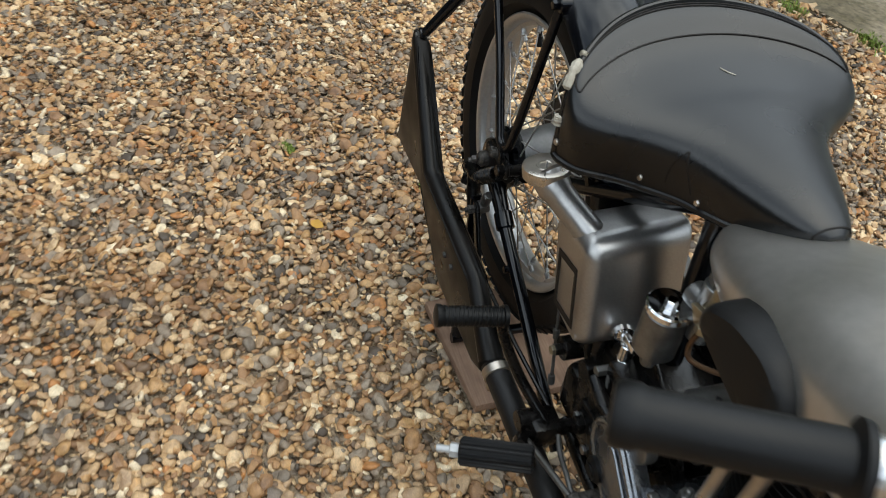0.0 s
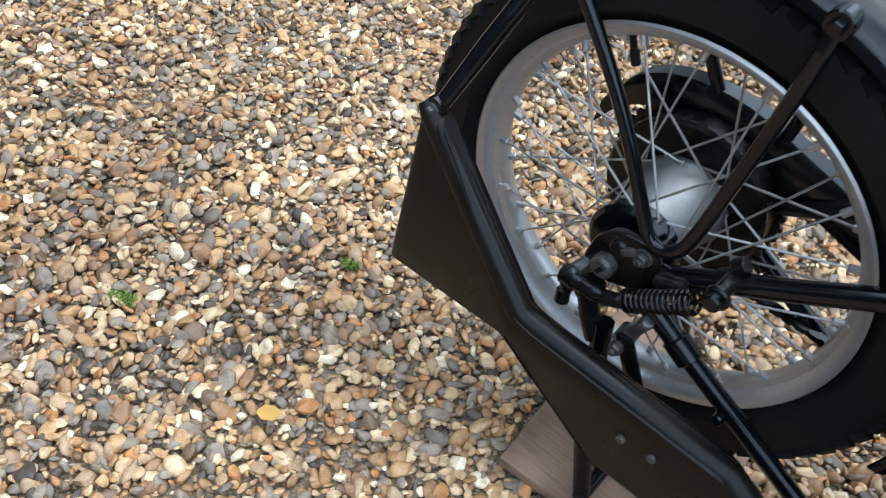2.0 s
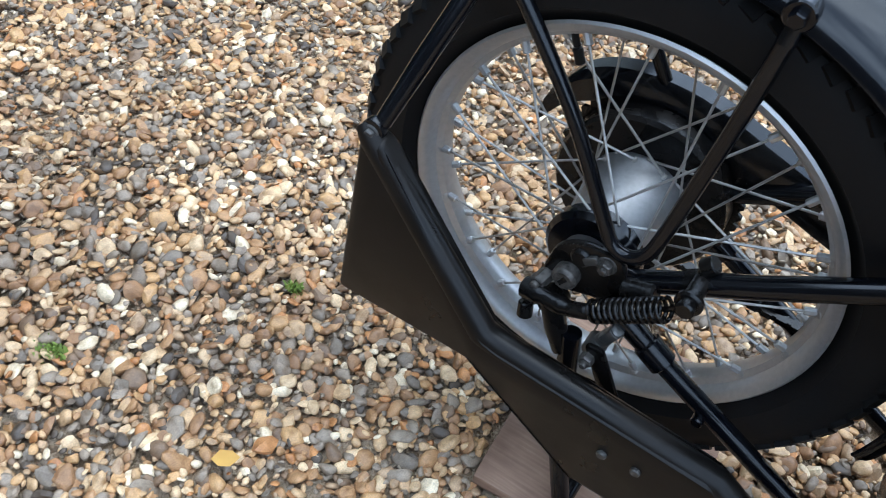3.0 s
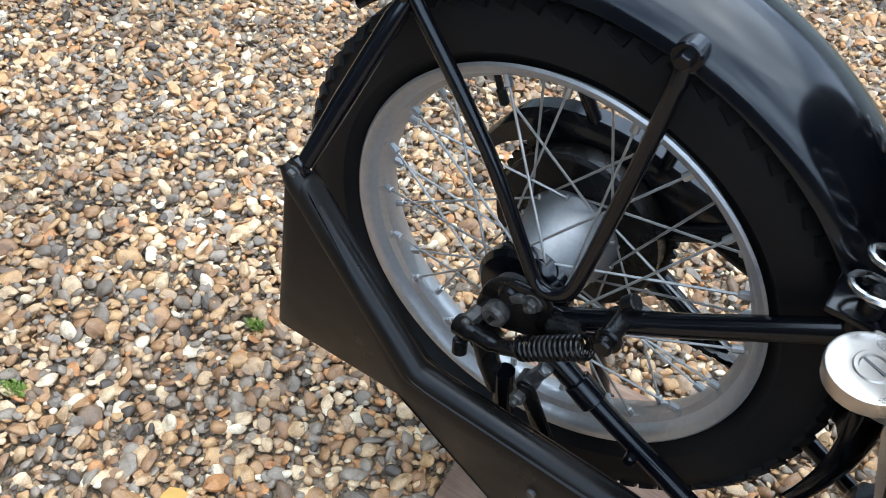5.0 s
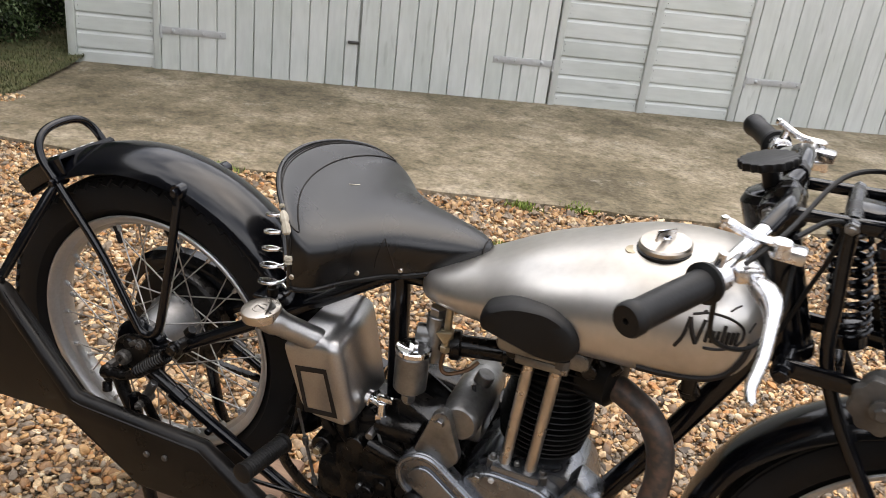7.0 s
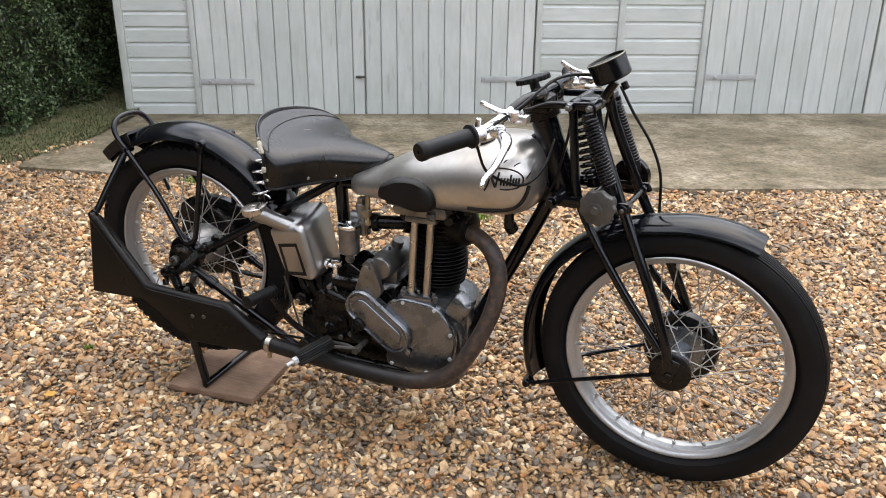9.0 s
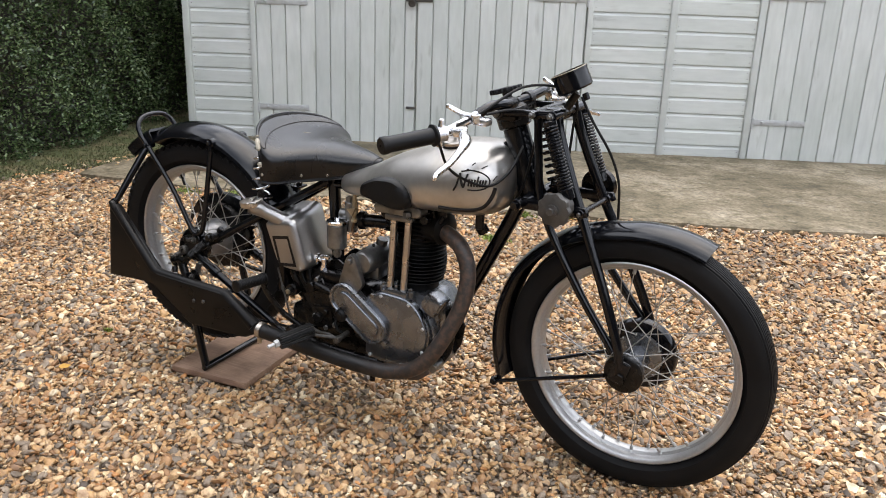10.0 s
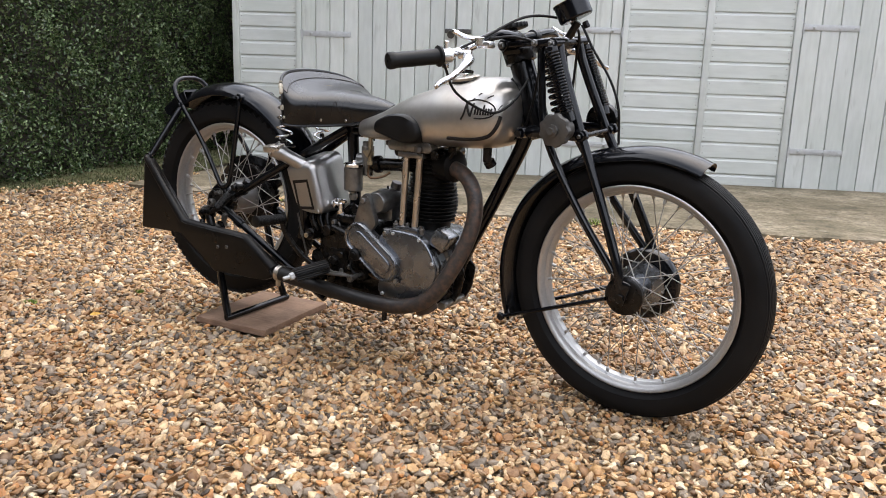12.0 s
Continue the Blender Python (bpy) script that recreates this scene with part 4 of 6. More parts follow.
part("tank_tube", tube([(0.49, 0, 0.665), (0.80, 0, 0.675), (1.06, 0, 0.86)], 0.016, 12), BLACK, bike)
part("down_tube", tube(smooth_path([(1.085, 0, 0.745), (1.055, 0, 0.66), (0.965, 0, 0.475), (0.90, 0, 0.35), (0.86, 0, 0.24)]), 0.0195, 14), BLACK, bike, "black front down tube")
part("steering_head", join(tube([HEAD - AXIS * 0.155, HEAD + AXIS * 0.09], 0.033, 24), lathe([(0.03, -0.012), (0.036, -0.008), (0.036, 0.008), (0.03, 0.012)], HEAD + AXIS * 0.09, AXIS, 24), lathe([(0.03, -0.012), (0.036, -0.008), (0.036, 0.008), (0.03, 0.012)], HEAD - AXIS * 0.15, AXIS, 24), box((1.05, 0, 0.75), (0.04, 0.05, 0.12), 0.012, (0, -20, 0))), BLACK, bike)
both("engine_plate", prism(rounded([(0.43, 0.175), (0.72, 0.165), (0.73, 0.26), (0.66, 0.38), (0.53, 0.46), (0.44, 0.38)], 0.02), -0.058, -0.052, 0.001), GREASE, bike, "oily black engine plate")
both("cradle_tube", tube(smooth_path([(0.43, -0.082, 0.190), (0.56, -0.085, 0.178), (0.74, -0.078, 0.176), (0.84, -0.058, 0.198), (0.872, -0.04, 0.235)]), 0.0125, 12), GREASE, bike)
both("front_plate", prism(rounded([(0.82, 0.19), (0.875, 0.185), (0.905, 0.235), (0.915, 0.30), (0.885, 0.33), (0.84, 0.27)], 0.012), -0.036, -0.030, 0.001), GREASE, bike)
part("engine_bolt", join(rod((0.872, -0.075, 0.200), (0.872, 0.055, 0.200), 0.012), hexnut((0.872, -0.075, 0.200), (0.872, -0.088, 0.200), 0.014)), CAST, bike, "grey engine bolt under the crankcase")
part("pipe_bracket", prism(rounded([(0.815, 0.195), (0.83, 0.178), (0.865, 0.190), (0.895, 0.215), (0.885, 0.235), (0.84, 0.215)], 0.006), -0.146, -0.140, 0.001), RUST, bike, "rusty bracket under the exhaust bend")
part("saddle_tube", tube(smooth_path([(0.487, 0, 0.68), (0.56, 0, 0.692), (0.64, 0, 0.70)]), 0.013, 12), BLACK, bike)
both("spring_bracket", join(box((0.29, -0.085, 0.608), (0.05, 0.05, 0.008), 0.003), tube([(0.295, -0.068, 0.56), (0.29, -0.080, 0.606)], 0.009, 8)), BLACK, bike)

# -- stand
both("stand_leg", join(tube([(0.02, -0.118, 0.33), (0.045, -0.128, 0.16), (0.085, -0.140, 0.030)], 0.0125, 10)), BLACK, bike, "black tubular rear stand leg")
part("stand_foot", tube([(0.088, -0.152, 0.028), (0.088, 0.152, 0.028)], 0.0105, 10), BLACK, bike)

part("primary_chaincase", prism(rounded([(0.44, 0.27), (0.50, 0.21), (0.78, 0.20), (0.86, 0.26), (0.84, 0.37), (0.72, 0.41), (0.52, 0.43), (0.45, 0.38)], 0.04), 0.075, 0.135, 0.012, 3), GREASE, bike, "black pressed primary chain case")
part("cradle", join(box((0.60, 0.0, 0.205), (0.36, 0.09, 0.03), 0.006), box((0.60, 0.02, 0.30), (0.10, 0.09, 0.16), 0.01), box((0.46, 0.02, 0.30), (0.05, 0.11, 0.18), 0.01)), GREASE, bike)

# -- silencer and exhaust
outline = [(-0.222, 0.537), (-0.197, 0.535), (-0.055, 0.349), (-0.030, 0.343), (0.222, 0.330), (0.238, 0.318), (0.322, 0.252), (0.338, 0.222), (0.30, 0.203), (0.09, 0.199), (-0.062, 0.306), (-0.243, 0.301)]


def silencer():
    """A flat fishtail: rounded along its upper edge, thin at its lower one."""
    rings = []
    for y, s in ((-0.166, 0.93), (-0.168, 0.98), (-0.173, 1.0), (-0.192, 1.0), (-0.200, 0.985), (-0.203, 0.94)):
        c = Vector((0.03, 0.30))
        ring = []
        for i, (x, z) in enumerate(outline):
            k = 1 - s
            ring.append((x + (c.x - x) * k * 0.55, y + 0.03 * max(0, z - 0.33) * (y < -0.19), z + (c.y - z) * k))
        rings.append(ring)
    bm = bmesh.new()
    g = loft(rings)
    vs = [bm.verts.new(p) for p in g[0]]
    for q in g[1]:
        bm.faces.new([vs[i] for i in q])
    bmesh.ops.recalc_face_normals(bm, faces=bm.faces)
    sharp = [e for e in bm.edges if len(e.link_faces) == 2 and e.calc_face_angle() > 0.3]
    bmesh.ops.bevel(bm, geom=sharp, offset=0.004, segments=2, profile=0.5, affect="EDGES")
    return bm_geo(bm)


can = part("silencer", silencer(), SATIN, bike, "flat satin black fishtail silencer")
seam = [(-0.224, -0.183, 0.541), (-0.212, -0.185, 0.530), (-0.058, -0.1855, 0.343), (-0.03, -0.1855, 0.335), (0.222, -0.1855, 0.320), (0.325, -0.182, 0.240)]
part("rounded_edge", tube(seam, [0.009, 0.0135, 0.0175, 0.0175, 0.0175, 0.022], 14), SATIN, can)
for x, z in ((0.15, 0.289), (0.112, 0.284)):
    part("screw", join(rod((x, -0.200, z), (x, -0.2075, z), 0.006, 10)), IRON, can)
part("mount_bolt", join(hexnut((-0.212, -0.184, 0.537), (-0.212, -0.194, 0.537), 0.0065), rod((-0.212, -0.186, 0.537), (-0.212, -0.189, 0.537), 0.0095, 16)), IRON, can)
pipe = smooth_path([(0.845, -0.035, 0.592), (0.895, -0.062, 0.594), (0.948, -0.085, 0.568), (0.975, -0.098, 0.505), (0.968, -0.118, 0.42), (0.925, -0.145, 0.315), (0.868, -0.158, 0.238), (0.79, -0.165, 0.204), (0.70, -0.168, 0.199), (0.58, -0.170, 0.205), (0.45, -0.174, 0.218), (0.33, -0.178, 0.232)], 8)
part("exhaust_pipe", tube(pipe, 0.0217, 24), SOOTY, bike, "exhaust pipe, rusty at the bend and sooty black along the engine")
part("pipe_clamp", join(lathe([(0.0222, -0.008), (0.0248, -0.007), (0.0248, 0.007), (0.0222, 0.008)], (0.345, -0.177, 0.230), (1, 0, -0.12), 28), box((0.345, -0.186, 0.202), (0.014, 0.010, 0.022), 0.003)), NICKEL, bike, "dull steel pipe clamp")
part("exhaust_nut", lathe([(0.024, -0.01), (0.036, -0.009), (0.036, 0.010), (0.026, 0.012)], (0.862, -0.045, 0.592), (1, -0.45, 0.05), 12), FINS, bike)

# -- engine
engine = part("crankcase", join(lathe([(0.03, -0.100), (0.112, -0.096), (0.119, -0.086), (0.121, -0.02), (0.121, 0.05), (0.10, 0.08), (0.03, 0.085)], (0.765, 0, 0.290), (0, 1, 0), 48),
              prism(rounded([(0.69, 0.19), (0.84, 0.19), (0.885, 0.25), (0.885, 0.36), (0.85, 0.41), (0.70, 0.41), (0.66, 0.36)], 0.03), -0.075, 0.075, 0.008)), ALLOY, bike, "oil-stained cast alloy crankcase")
part("timing_cover", prism(rounded([(0.672, 0.205), (0.80, 0.195), (0.865, 0.245), (0.873, 0.315), (0.845, 0.372), (0.812, 0.405), (0.715, 0.412), (0.668, 0.385), (0.705, 0.31), (0.672, 0.25)], 0.022), -0.122, -0.094, 0.007, 3), ALLOY, engine, "dull polished timing cover")
for x, z in ((0.690, 0.215), (0.79, 0.207), (0.857, 0.26), (0.857, 0.33), (0.812, 0.392), (0.724, 0.40), (0.72, 0.30)):
    part("cover_screw", rod((x, -0.120, z), (x, -0.1265, z), 0.0052, 10), STEEL, engine)
for x, z in ((0.716, 0.418), (0.757, 0.417), (0.800, 0.414)):
    part("gland_nut", join(hexnut((x, -0.094, z - 0.012), (x, -0.094, z + 0.006), 0.0105), rod((x, -0.094, z + 0.004), (x, -0.094, z + 0.014), 0.005)), CAST, engine, "small gland nut at the foot of the pushrods")
part("tappet_chest", join(box((0.758, -0.088, 0.408), (0.085, 0.05, 0.03), 0.008), box((0.868, -0.075, 0.395), (0.055, 0.07, 0.055), 0.010, (0, 28, 0))), ALLOY, engine)
barrel = part("cylinder", lathe([(0.060, 0.0), (0.060, 0.20), (0.052, 0.21)], (0.775, 0, 0.41), (0.03, 0, 1), 32), FINS, engine, "black finned iron cylinder")
for i in range(14):
    z = 0.432 + i * 0.0105
    w = 0.072 + 0.006 * math.sin(i * 0.35)
    part("fin", lathe([(0.050, 0), (w, 0.0004), (w + 0.001, 0.0016), (w, 0.0029), (0.050, 0.0032)], (0.775 + 0.0004 * i, 0, z), (0.03, 0, 1), 40), FINS, barrel)
head = part("cylinder_head", join(box((0.785, 0, 0.60), (0.13, 0.12, 0.05), 0.012), lathe([(0.03, -0.06), (0.045, -0.05), (0.045, 0.0)], (0.83, -0.03, 0.60), (-1, 0.3, 0), 20)), FINS, engine)
for i in range(4):
    part("fin", box((0.778, 0, 0.578 + i * 0.0135), (0.150 - 0.006 * i, 0.150, 0.0042), 0.0015), FINS, head)
part("rocker_box", join(prism(rounded([(0.70, 0.638), (0.835, 0.638), (0.842, 0.652), (0.835, 0.668), (0.70, 0.668), (0.692, 0.652)], 0.012), -0.115, -0.075, 0.004), box((0.768, -0.094, 0.628), (0.085, 0.032, 0.016), 0.004)), CAST, engine, "dull aluminium rocker box under the tank")
part("rocker_gear", join(*[rod((0.72 + 0.04 * i, -0.10, 0.632), (0.72 + 0.04 * i, 0.06, 0.632), 0.012) for i in range(4)], tube(smooth_path([(0.84, -0.06, 0.645), (0.87, -0.07, 0.625), (0.885, -0.07, 0.64)]), 0.005, 6), rod((0.87, -0.05, 0.60), (0.87, -0.05, 0.655), 0.013)), GREASE, engine)
for x0, x1 in ((0.735, 0.748), (0.778, 0.792)):
    part("pushrod_tube", join(rod((x0, -0.094, 0.398), (x1, -0.094, 0.636), 0.0098, 16), hexnut((x0, -0.094, 0.392), (x0 + 0.001, -0.094, 0.412), 0.0155), rod((x1 - 0.0006, -0.094, 0.626), (x1, -0.094, 0.638), 0.0125)), NICKEL, engine, "dull nickel pushrod tube")


def stadium(a, b, r, k=10):
    (ax, az), (bx, bz) = a, b
    t = math.atan2(bz - az, bx - ax)
    return [(bx + r * math.cos(t - math.pi / 2 + math.pi * i / k), bz + r * math.sin(t - math.pi / 2 + math.pi * i / k)) for i in range(k + 1)] + \
           [(ax + r * math.cos(t + math.pi / 2 + math.pi * i / k), az + r * math.sin(t + math.pi / 2 + math.pi * i / k)) for i in range(k + 1)]


case = part("magneto_chaincase", prism(stadium((0.608, 0.372), (0.703, 0.300), 0.047), -0.136, -0.108, 0.006, 3), ALLOY, bike, "polished alloy magneto chain cover")
part("cover_rim", tube([(x, -0.1365, z) for x, z in stadium((0.608, 0.372), (0.703, 0.300), 0.0405)], 0.0052, 8, closed=True), ALLOY, case, "raised rim round the chain cover")
part("raised_oval", prism(stadium((0.612, 0.369), (0.699, 0.303), 0.0265), -0.1435, -0.130, 0.004, 3), ALLOY, case)
part("cover_bracket", prism(rounded([(0.585, 0.41), (0.645, 0.39), (0.668, 0.42), (0.640, 0.500), (0.628, 0.507), (0.612, 0.495)], 0.012), -0.128, -0.108, 0.004), CAST, case)
for x, z, y in ((0.627, 0.485, -0.126), (0.742, 0.262, -0.125), (0.70, 0.398, -0.12)):
    part("cover_nut", hexnut((x, y, z), (x, y - 0.011, z), 0.008), CAST, case)
part("magneto", join(lathe([(0.010, -0.112), (0.028, -0.110), (0.033, -0.104), (0.034, -0.07), (0.037, -0.066), (0.037, 0.05), (0.030, 0.07), (0.02, 0.075)], (0.652, 0, 0.478), (0, 1, 0), 30), box((0.650, -0.01, 0.445), (0.07, 0.12, 0.05), 0.008), rod((0.66, -0.02, 0.505), (0.668, -0.02, 0.53), 0.016)), CAST, bike, "grey magneto behind the cylinder")

# -- carburettor
carb = part("carburettor", join(rod((0.578, -0.045, 0.545), (0.578, -0.045, 0.632), 0.019, 20), hexnut((0.578, -0.045, 0.63), (0.578, -0.045, 0.646), 0.016), rod((0.545, -0.05, 0.592), (0.58, -0.045, 0.592), 0.017)), CAST, bike, "grey cast carburettor")
part("intake_pipe", join(rod((0.572, -0.045, 0.578), (0.72, -0.018, 0.585), 0.0185, 20), rod((0.602, -0.040, 0.579), (0.622, -0.036, 0.581), 0.026, 20, 0.003), rod((0.69, -0.024, 0.583), (0.702, -0.022, 0.584), 0.025, 20)), GREASE, carb, "black intake pipe and flange")
part("float_bowl", join(rod((0.553, -0.082, 0.500), (0.553, -0.082, 0.572), 0.0285, 28, 0.004), rod((0.553, -0.082, 0.472), (0.553, -0.082, 0.502), 0.010), hexnut((0.553, -0.082, 0.478), (0.553, -0.082, 0.490), 0.013)), CAST, carb, "dull metal float bowl")
part("bowl_lid", join(lathe([(0.028, 0.0), (0.0305, 0.002), (0.0305, 0.009), (0.028, 0.011), (0.024, 0.0095), (0.010, 0.006)], (0.553, -0.082, 0.571), (0, 0, 1), 32), hexnut((0.553, -0.082, 0.576), (0.553, -0.082, 0.590), 0.008)), CHROME, carb, "bright float bowl lid")
part("fuel_tap", join(rod((0.602, -0.068, 0.588), (0.602, -0.066, 0.662), 0.0065), rod((0.602, -0.068, 0.606), (0.602, -0.067, 0.622), 0.0115, 16), prism(rounded([(0.588, 0.622), (0.618, 0.628), (0.606, 0.602)], 0.004), -0.088, -0.080, 0.001), rod((0.602, -0.08, 0.616), (0.602, -0.06, 0.616), 0.005), hexnut((0.602, -0.068, 0.58), (0.602, -0.068, 0.592), 0.009)), BRASS, bike, "tarnished brass fuel tap")
part("fuel_pipe", tube(smooth_path([(0.602, -0.068, 0.584), (0.600, -0.074, 0.556), (0.612, -0.074, 0.543), (0.64, -0.055, 0.548), (0.655, -0.04, 0.56)]), 0.0036, 8), COPPER, bike, "thin copper fuel pipe")

# -- oil tank
def oil_tank():
    """A tin box whose forward and upper edges on the outer side are broadly rounded."""
    o = [Vector(p) for p in rounded([(0.384, 0.427), (0.482, 0.421), (0.438, 0.578), (0.334, 0.564)], 0.030, 6)]
    n = len(o)
    normals = []
    for i in range(n):
        w = (o[(i + 1) % n] - o[i - 1]).normalized()
        normals.append(Vector((w.y, -w.x)))
    rings = []
    for y, d in [(0.012, 0.004), (0.006, 0.0)] + [(-0.137 + 0.020 * (1 - math.sin(t)), 0.020 * (1 - math.cos(t))) for t in np.linspace(0, math.pi / 2, 9)] + [(-0.1372, 0.0235)]:
        ring = []
        for p, m in zip(o, normals):
            q = p - m * d * max(0.22, m.x, m.y)
            rise = 0.024 * max(0.0, (q.y - 0.45) / 0.12) * (y + 0.137) / 0.15
            ring.append((q.x + 0.052 * max(0.0, -m.x) * (y + 0.137) / 0.15, y, q.y + rise))
        rings.append(ring)
    return loft(rings)


oil = part("oil_tank", oil_tank(), OILTIN, bike, "bare tinned metal oil tank")
frame_out = [(0.389, 0.431), (0.450, 0.437), (0.423, 0.526), (0.366, 0.517)]
cx, cz = 0.407, 0.478
bars = []
for i in range(4):
    (x0, z0), (x1, z1) = frame_out[i], frame_out[(i + 1) % 4]
    ins = lambda x, z: (cx + (x - cx) * 0.76, cz + (z - cz) * 0.80)
    (x2, z2), (x3, z3) = ins(x1, z1), ins(x0, z0)
    bars.append(([(x0, -0.1382, z0), (x1, -0.1382, z1), (x2, -0.1382, z2), (x3, -0.1382, z3), (x0, -0.134, z0), (x1, -0.134, z1), (x2, -0.134, z2), (x3, -0.134, z3)], [(0, 1, 2, 3), (0, 4, 5, 1), (2, 6, 7, 3), (1, 5, 6, 2), (0, 3, 7, 4)]))
part("transfer_frame", join(*bars), TRANSFER, oil, "faded dark square transfer frame")
part("filler_neck", tube(smooth_path([(0.404, -0.104, 0.552), (0.378, -0.122, 0.570), (0.335, -0.148, 0.597), (0.314, -0.156, 0.608)]), [0.022] * 6 + [0.021] * 6 + [0.024] * 6 + [0.028], 24), OILTIN, oil)
oil_cap = part("filler_cap", join(lathe([(0.029, -0.014), (0.0325, -0.012), (0.0335, 0.000), (0.0325, 0.0035), (0.030, 0.0045), (0.0145, 0.0040), (0.0135, 0.0052), (0.0105, 0.0052), (0.0095, 0.0036), (0.0005, 0.0036)], (0.311, -0.157, 0.617), (-0.12, -0.1, 1), 36), box((0.312, -0.124, 0.617), (0.02, 0.012, 0.008), 0.003)), NICKEL, oil, "round worn metal filler cap")
part("cap_slot", join(box((0.3115, -0.157, 0.6205), (0.0022, 0.058, 0.0022), 0.0004, (-6, -7, 62))), IRON, oil_cap, "dark slot across the cap")
part("oil_tap", join(lathe([(0.010, 0), (0.016, 0.002), (0.016, 0.010), (0.010, 0.012)], (0.478, -0.075, 0.452), (1, -0.25, 0), 16), rod((0.482, -0.076, 0.452), (0.512, -0.083, 0.450), 0.0075), rod((0.508, -0.082, 0.458), (0.508, -0.082, 0.43), 0.010), hexnut((0.508, -0.082, 0.432), (0.508, -0.082, 0.42), 0.011), box((0.512, -0.083, 0.464), (0.03, 0.01, 0.012), 0.003)), CHROME, oil, "bright oil tap")
part("oil_pipe", tube(smooth_path([(0.508, -0.082, 0.425), (0.51, -0.083, 0.37), (0.53, -0.08, 0.31), (0.60, -0.07, 0.25), (0.68, -0.07, 0.23)]), 0.0045, 8), COPPER, oil)

# -- gearbox and pedals
gearbox = part("gearbox", box((0.515, -0.01, 0.315), (0.19, 0.165, 0.19), 0.03), GREASE, bike, "oily black gearbox")
part("top_housing", box((0.455, -0.02, 0.375), (0.09, 0.12, 0.09), 0.02), GREASE, gearbox)
part("rear_housing", box((0.44, -0.03, 0.25), (0.10, 0.12, 0.10), 0.02), GREASE, gearbox)
part("kickstart_cover", lathe([(0.03, -0.105), (0.050, -0.100), (0.052, -0.08), (0.06, -0.06)], (0.53, 0, 0.345), (0, 1, 0), 24), GREASE, gearbox)
for x, z, y, r in ((0.475, 0.372, -0.115, 0.017), (0.575, 0.30, -0.11, 0.02), (0.61, 0.345, -0.10, 0.024)):
    part("shaft_boss", rod((x, -0.05, z), (x, y, z), r), GREASE, gearbox)
part("clutch_arm", box((0.54, -0.075, 0.41), (0.08, 0.05, 0.03), 0.008), GREASE, gearbox)
for x, z in ((0.49, 0.285), (0.56, 0.27), (0.50, 0.40), (0.59, 0.385), (0.62, 0.30), (0.53, 0.255)):
    part("gearbox_bolt", hexnut((x, -0.09, z), (x, -0.113, z), 0.008), CAST, bike)
part("end_cover", join(prism(rounded([(0.478, 0.318), (0.545, 0.325), (0.556, 0.262), (0.535, 0.243), (0.484, 0.248)], 0.012), -0.108, -0.088, 0.004), rod((0.504, -0.105, 0.283), (0.504, -0.120, 0.283), 0.014), rod((0.53, -0.105, 0.305), (0.53, -0.116, 0.305), 0.009)), GREASE, bike, "oily gearbox end cover")
part("lever_boss", join(rod((0.413, -0.06, 0.352), (0.413, -0.118, 0.352), 0.019, 20), hexnut((0.413, -0.116, 0.352), (0.413, -0.130, 0.352), 0.010)), GREASE, bike)
part("boss_nut", hexnut((0.413, -0.128, 0.352), (0.413, -0.136, 0.352), 0.008), BRASS, bike)
part("adjuster_rod", join(rod((0.363, -0.112, 0.412), (0.404, -0.112, 0.263), 0.0028, 8), rod((0.378, -0.112, 0.357), (0.383, -0.112, 0.340), 0.0055, 10), rod((0.400, -0.112, 0.275), (0.405, -0.112, 0.258), 0.006, 10)), IRON, bike, "thin adjuster rod")
for x in (0.402, 0.432, 0.458):
    part("breather_pipe", tube(smooth_path([(x, -0.085, 0.425), (x + 0.004, -0.092, 0.395), (x + 0.018, -0.088, 0.365), (x + 0.03, -0.07, 0.34)]), 0.0095, 10), GREASE, bike)
part("gear_link", join(tube(smooth_path([(0.502, -0.14, 0.262), (0.53, -0.148, 0.258), (0.57, -0.155, 0.262), (0.602, -0.158, 0.254)]), 0.0042, 8)), IRON, bike, "bent gear linkage rod")
part("link_nut", join(rod((0.602, -0.10, 0.253), (0.602, -0.155, 0.253), 0.008), hexnut((0.602, -0.150, 0.253), (0.602, -0.166, 0.253), 0.0115)), PITTED, bike)
part("clutch_loop", tube(smooth_path([(0.572, -0.10, 0.305), (0.566, -0.112, 0.28), (0.578, -0.112, 0.258), (0.602, -0.104, 0.25)]), 0.0045, 8), RUBBER, bike)
part("kickstart", tube(smooth_path([(0.50, -0.112, 0.386), (0.55, -0.112, 0.372), (0.60, -0.100, 0.352), (0.645, -0.092, 0.342)]), [0.012] * 6 + [0.009] * 6 + [0.0085] * 7, 12), GREASE, bike, "black kickstart lever")
part("kickstart_rubber", join(rod((0.606, -0.080, 0.330), (0.602, -0.148, 0.321), 0.0150, 20, 0.005, 0.0195), rod((0.602, -0.147, 0.321), (0.602, -0.1505, 0.3205), 0.011)), RUBBER, bike, "worn black rubber kickstart grip")
part("gear_pedal", tube(smooth_path([(0.470, -0.150, 0.262), (0.425, -0.180, 0.31), (0.395, -0.205, 0.37), (0.387, -0.215, 0.412)]), 0.0085, 10), GREASE, bike, "black foot lever")


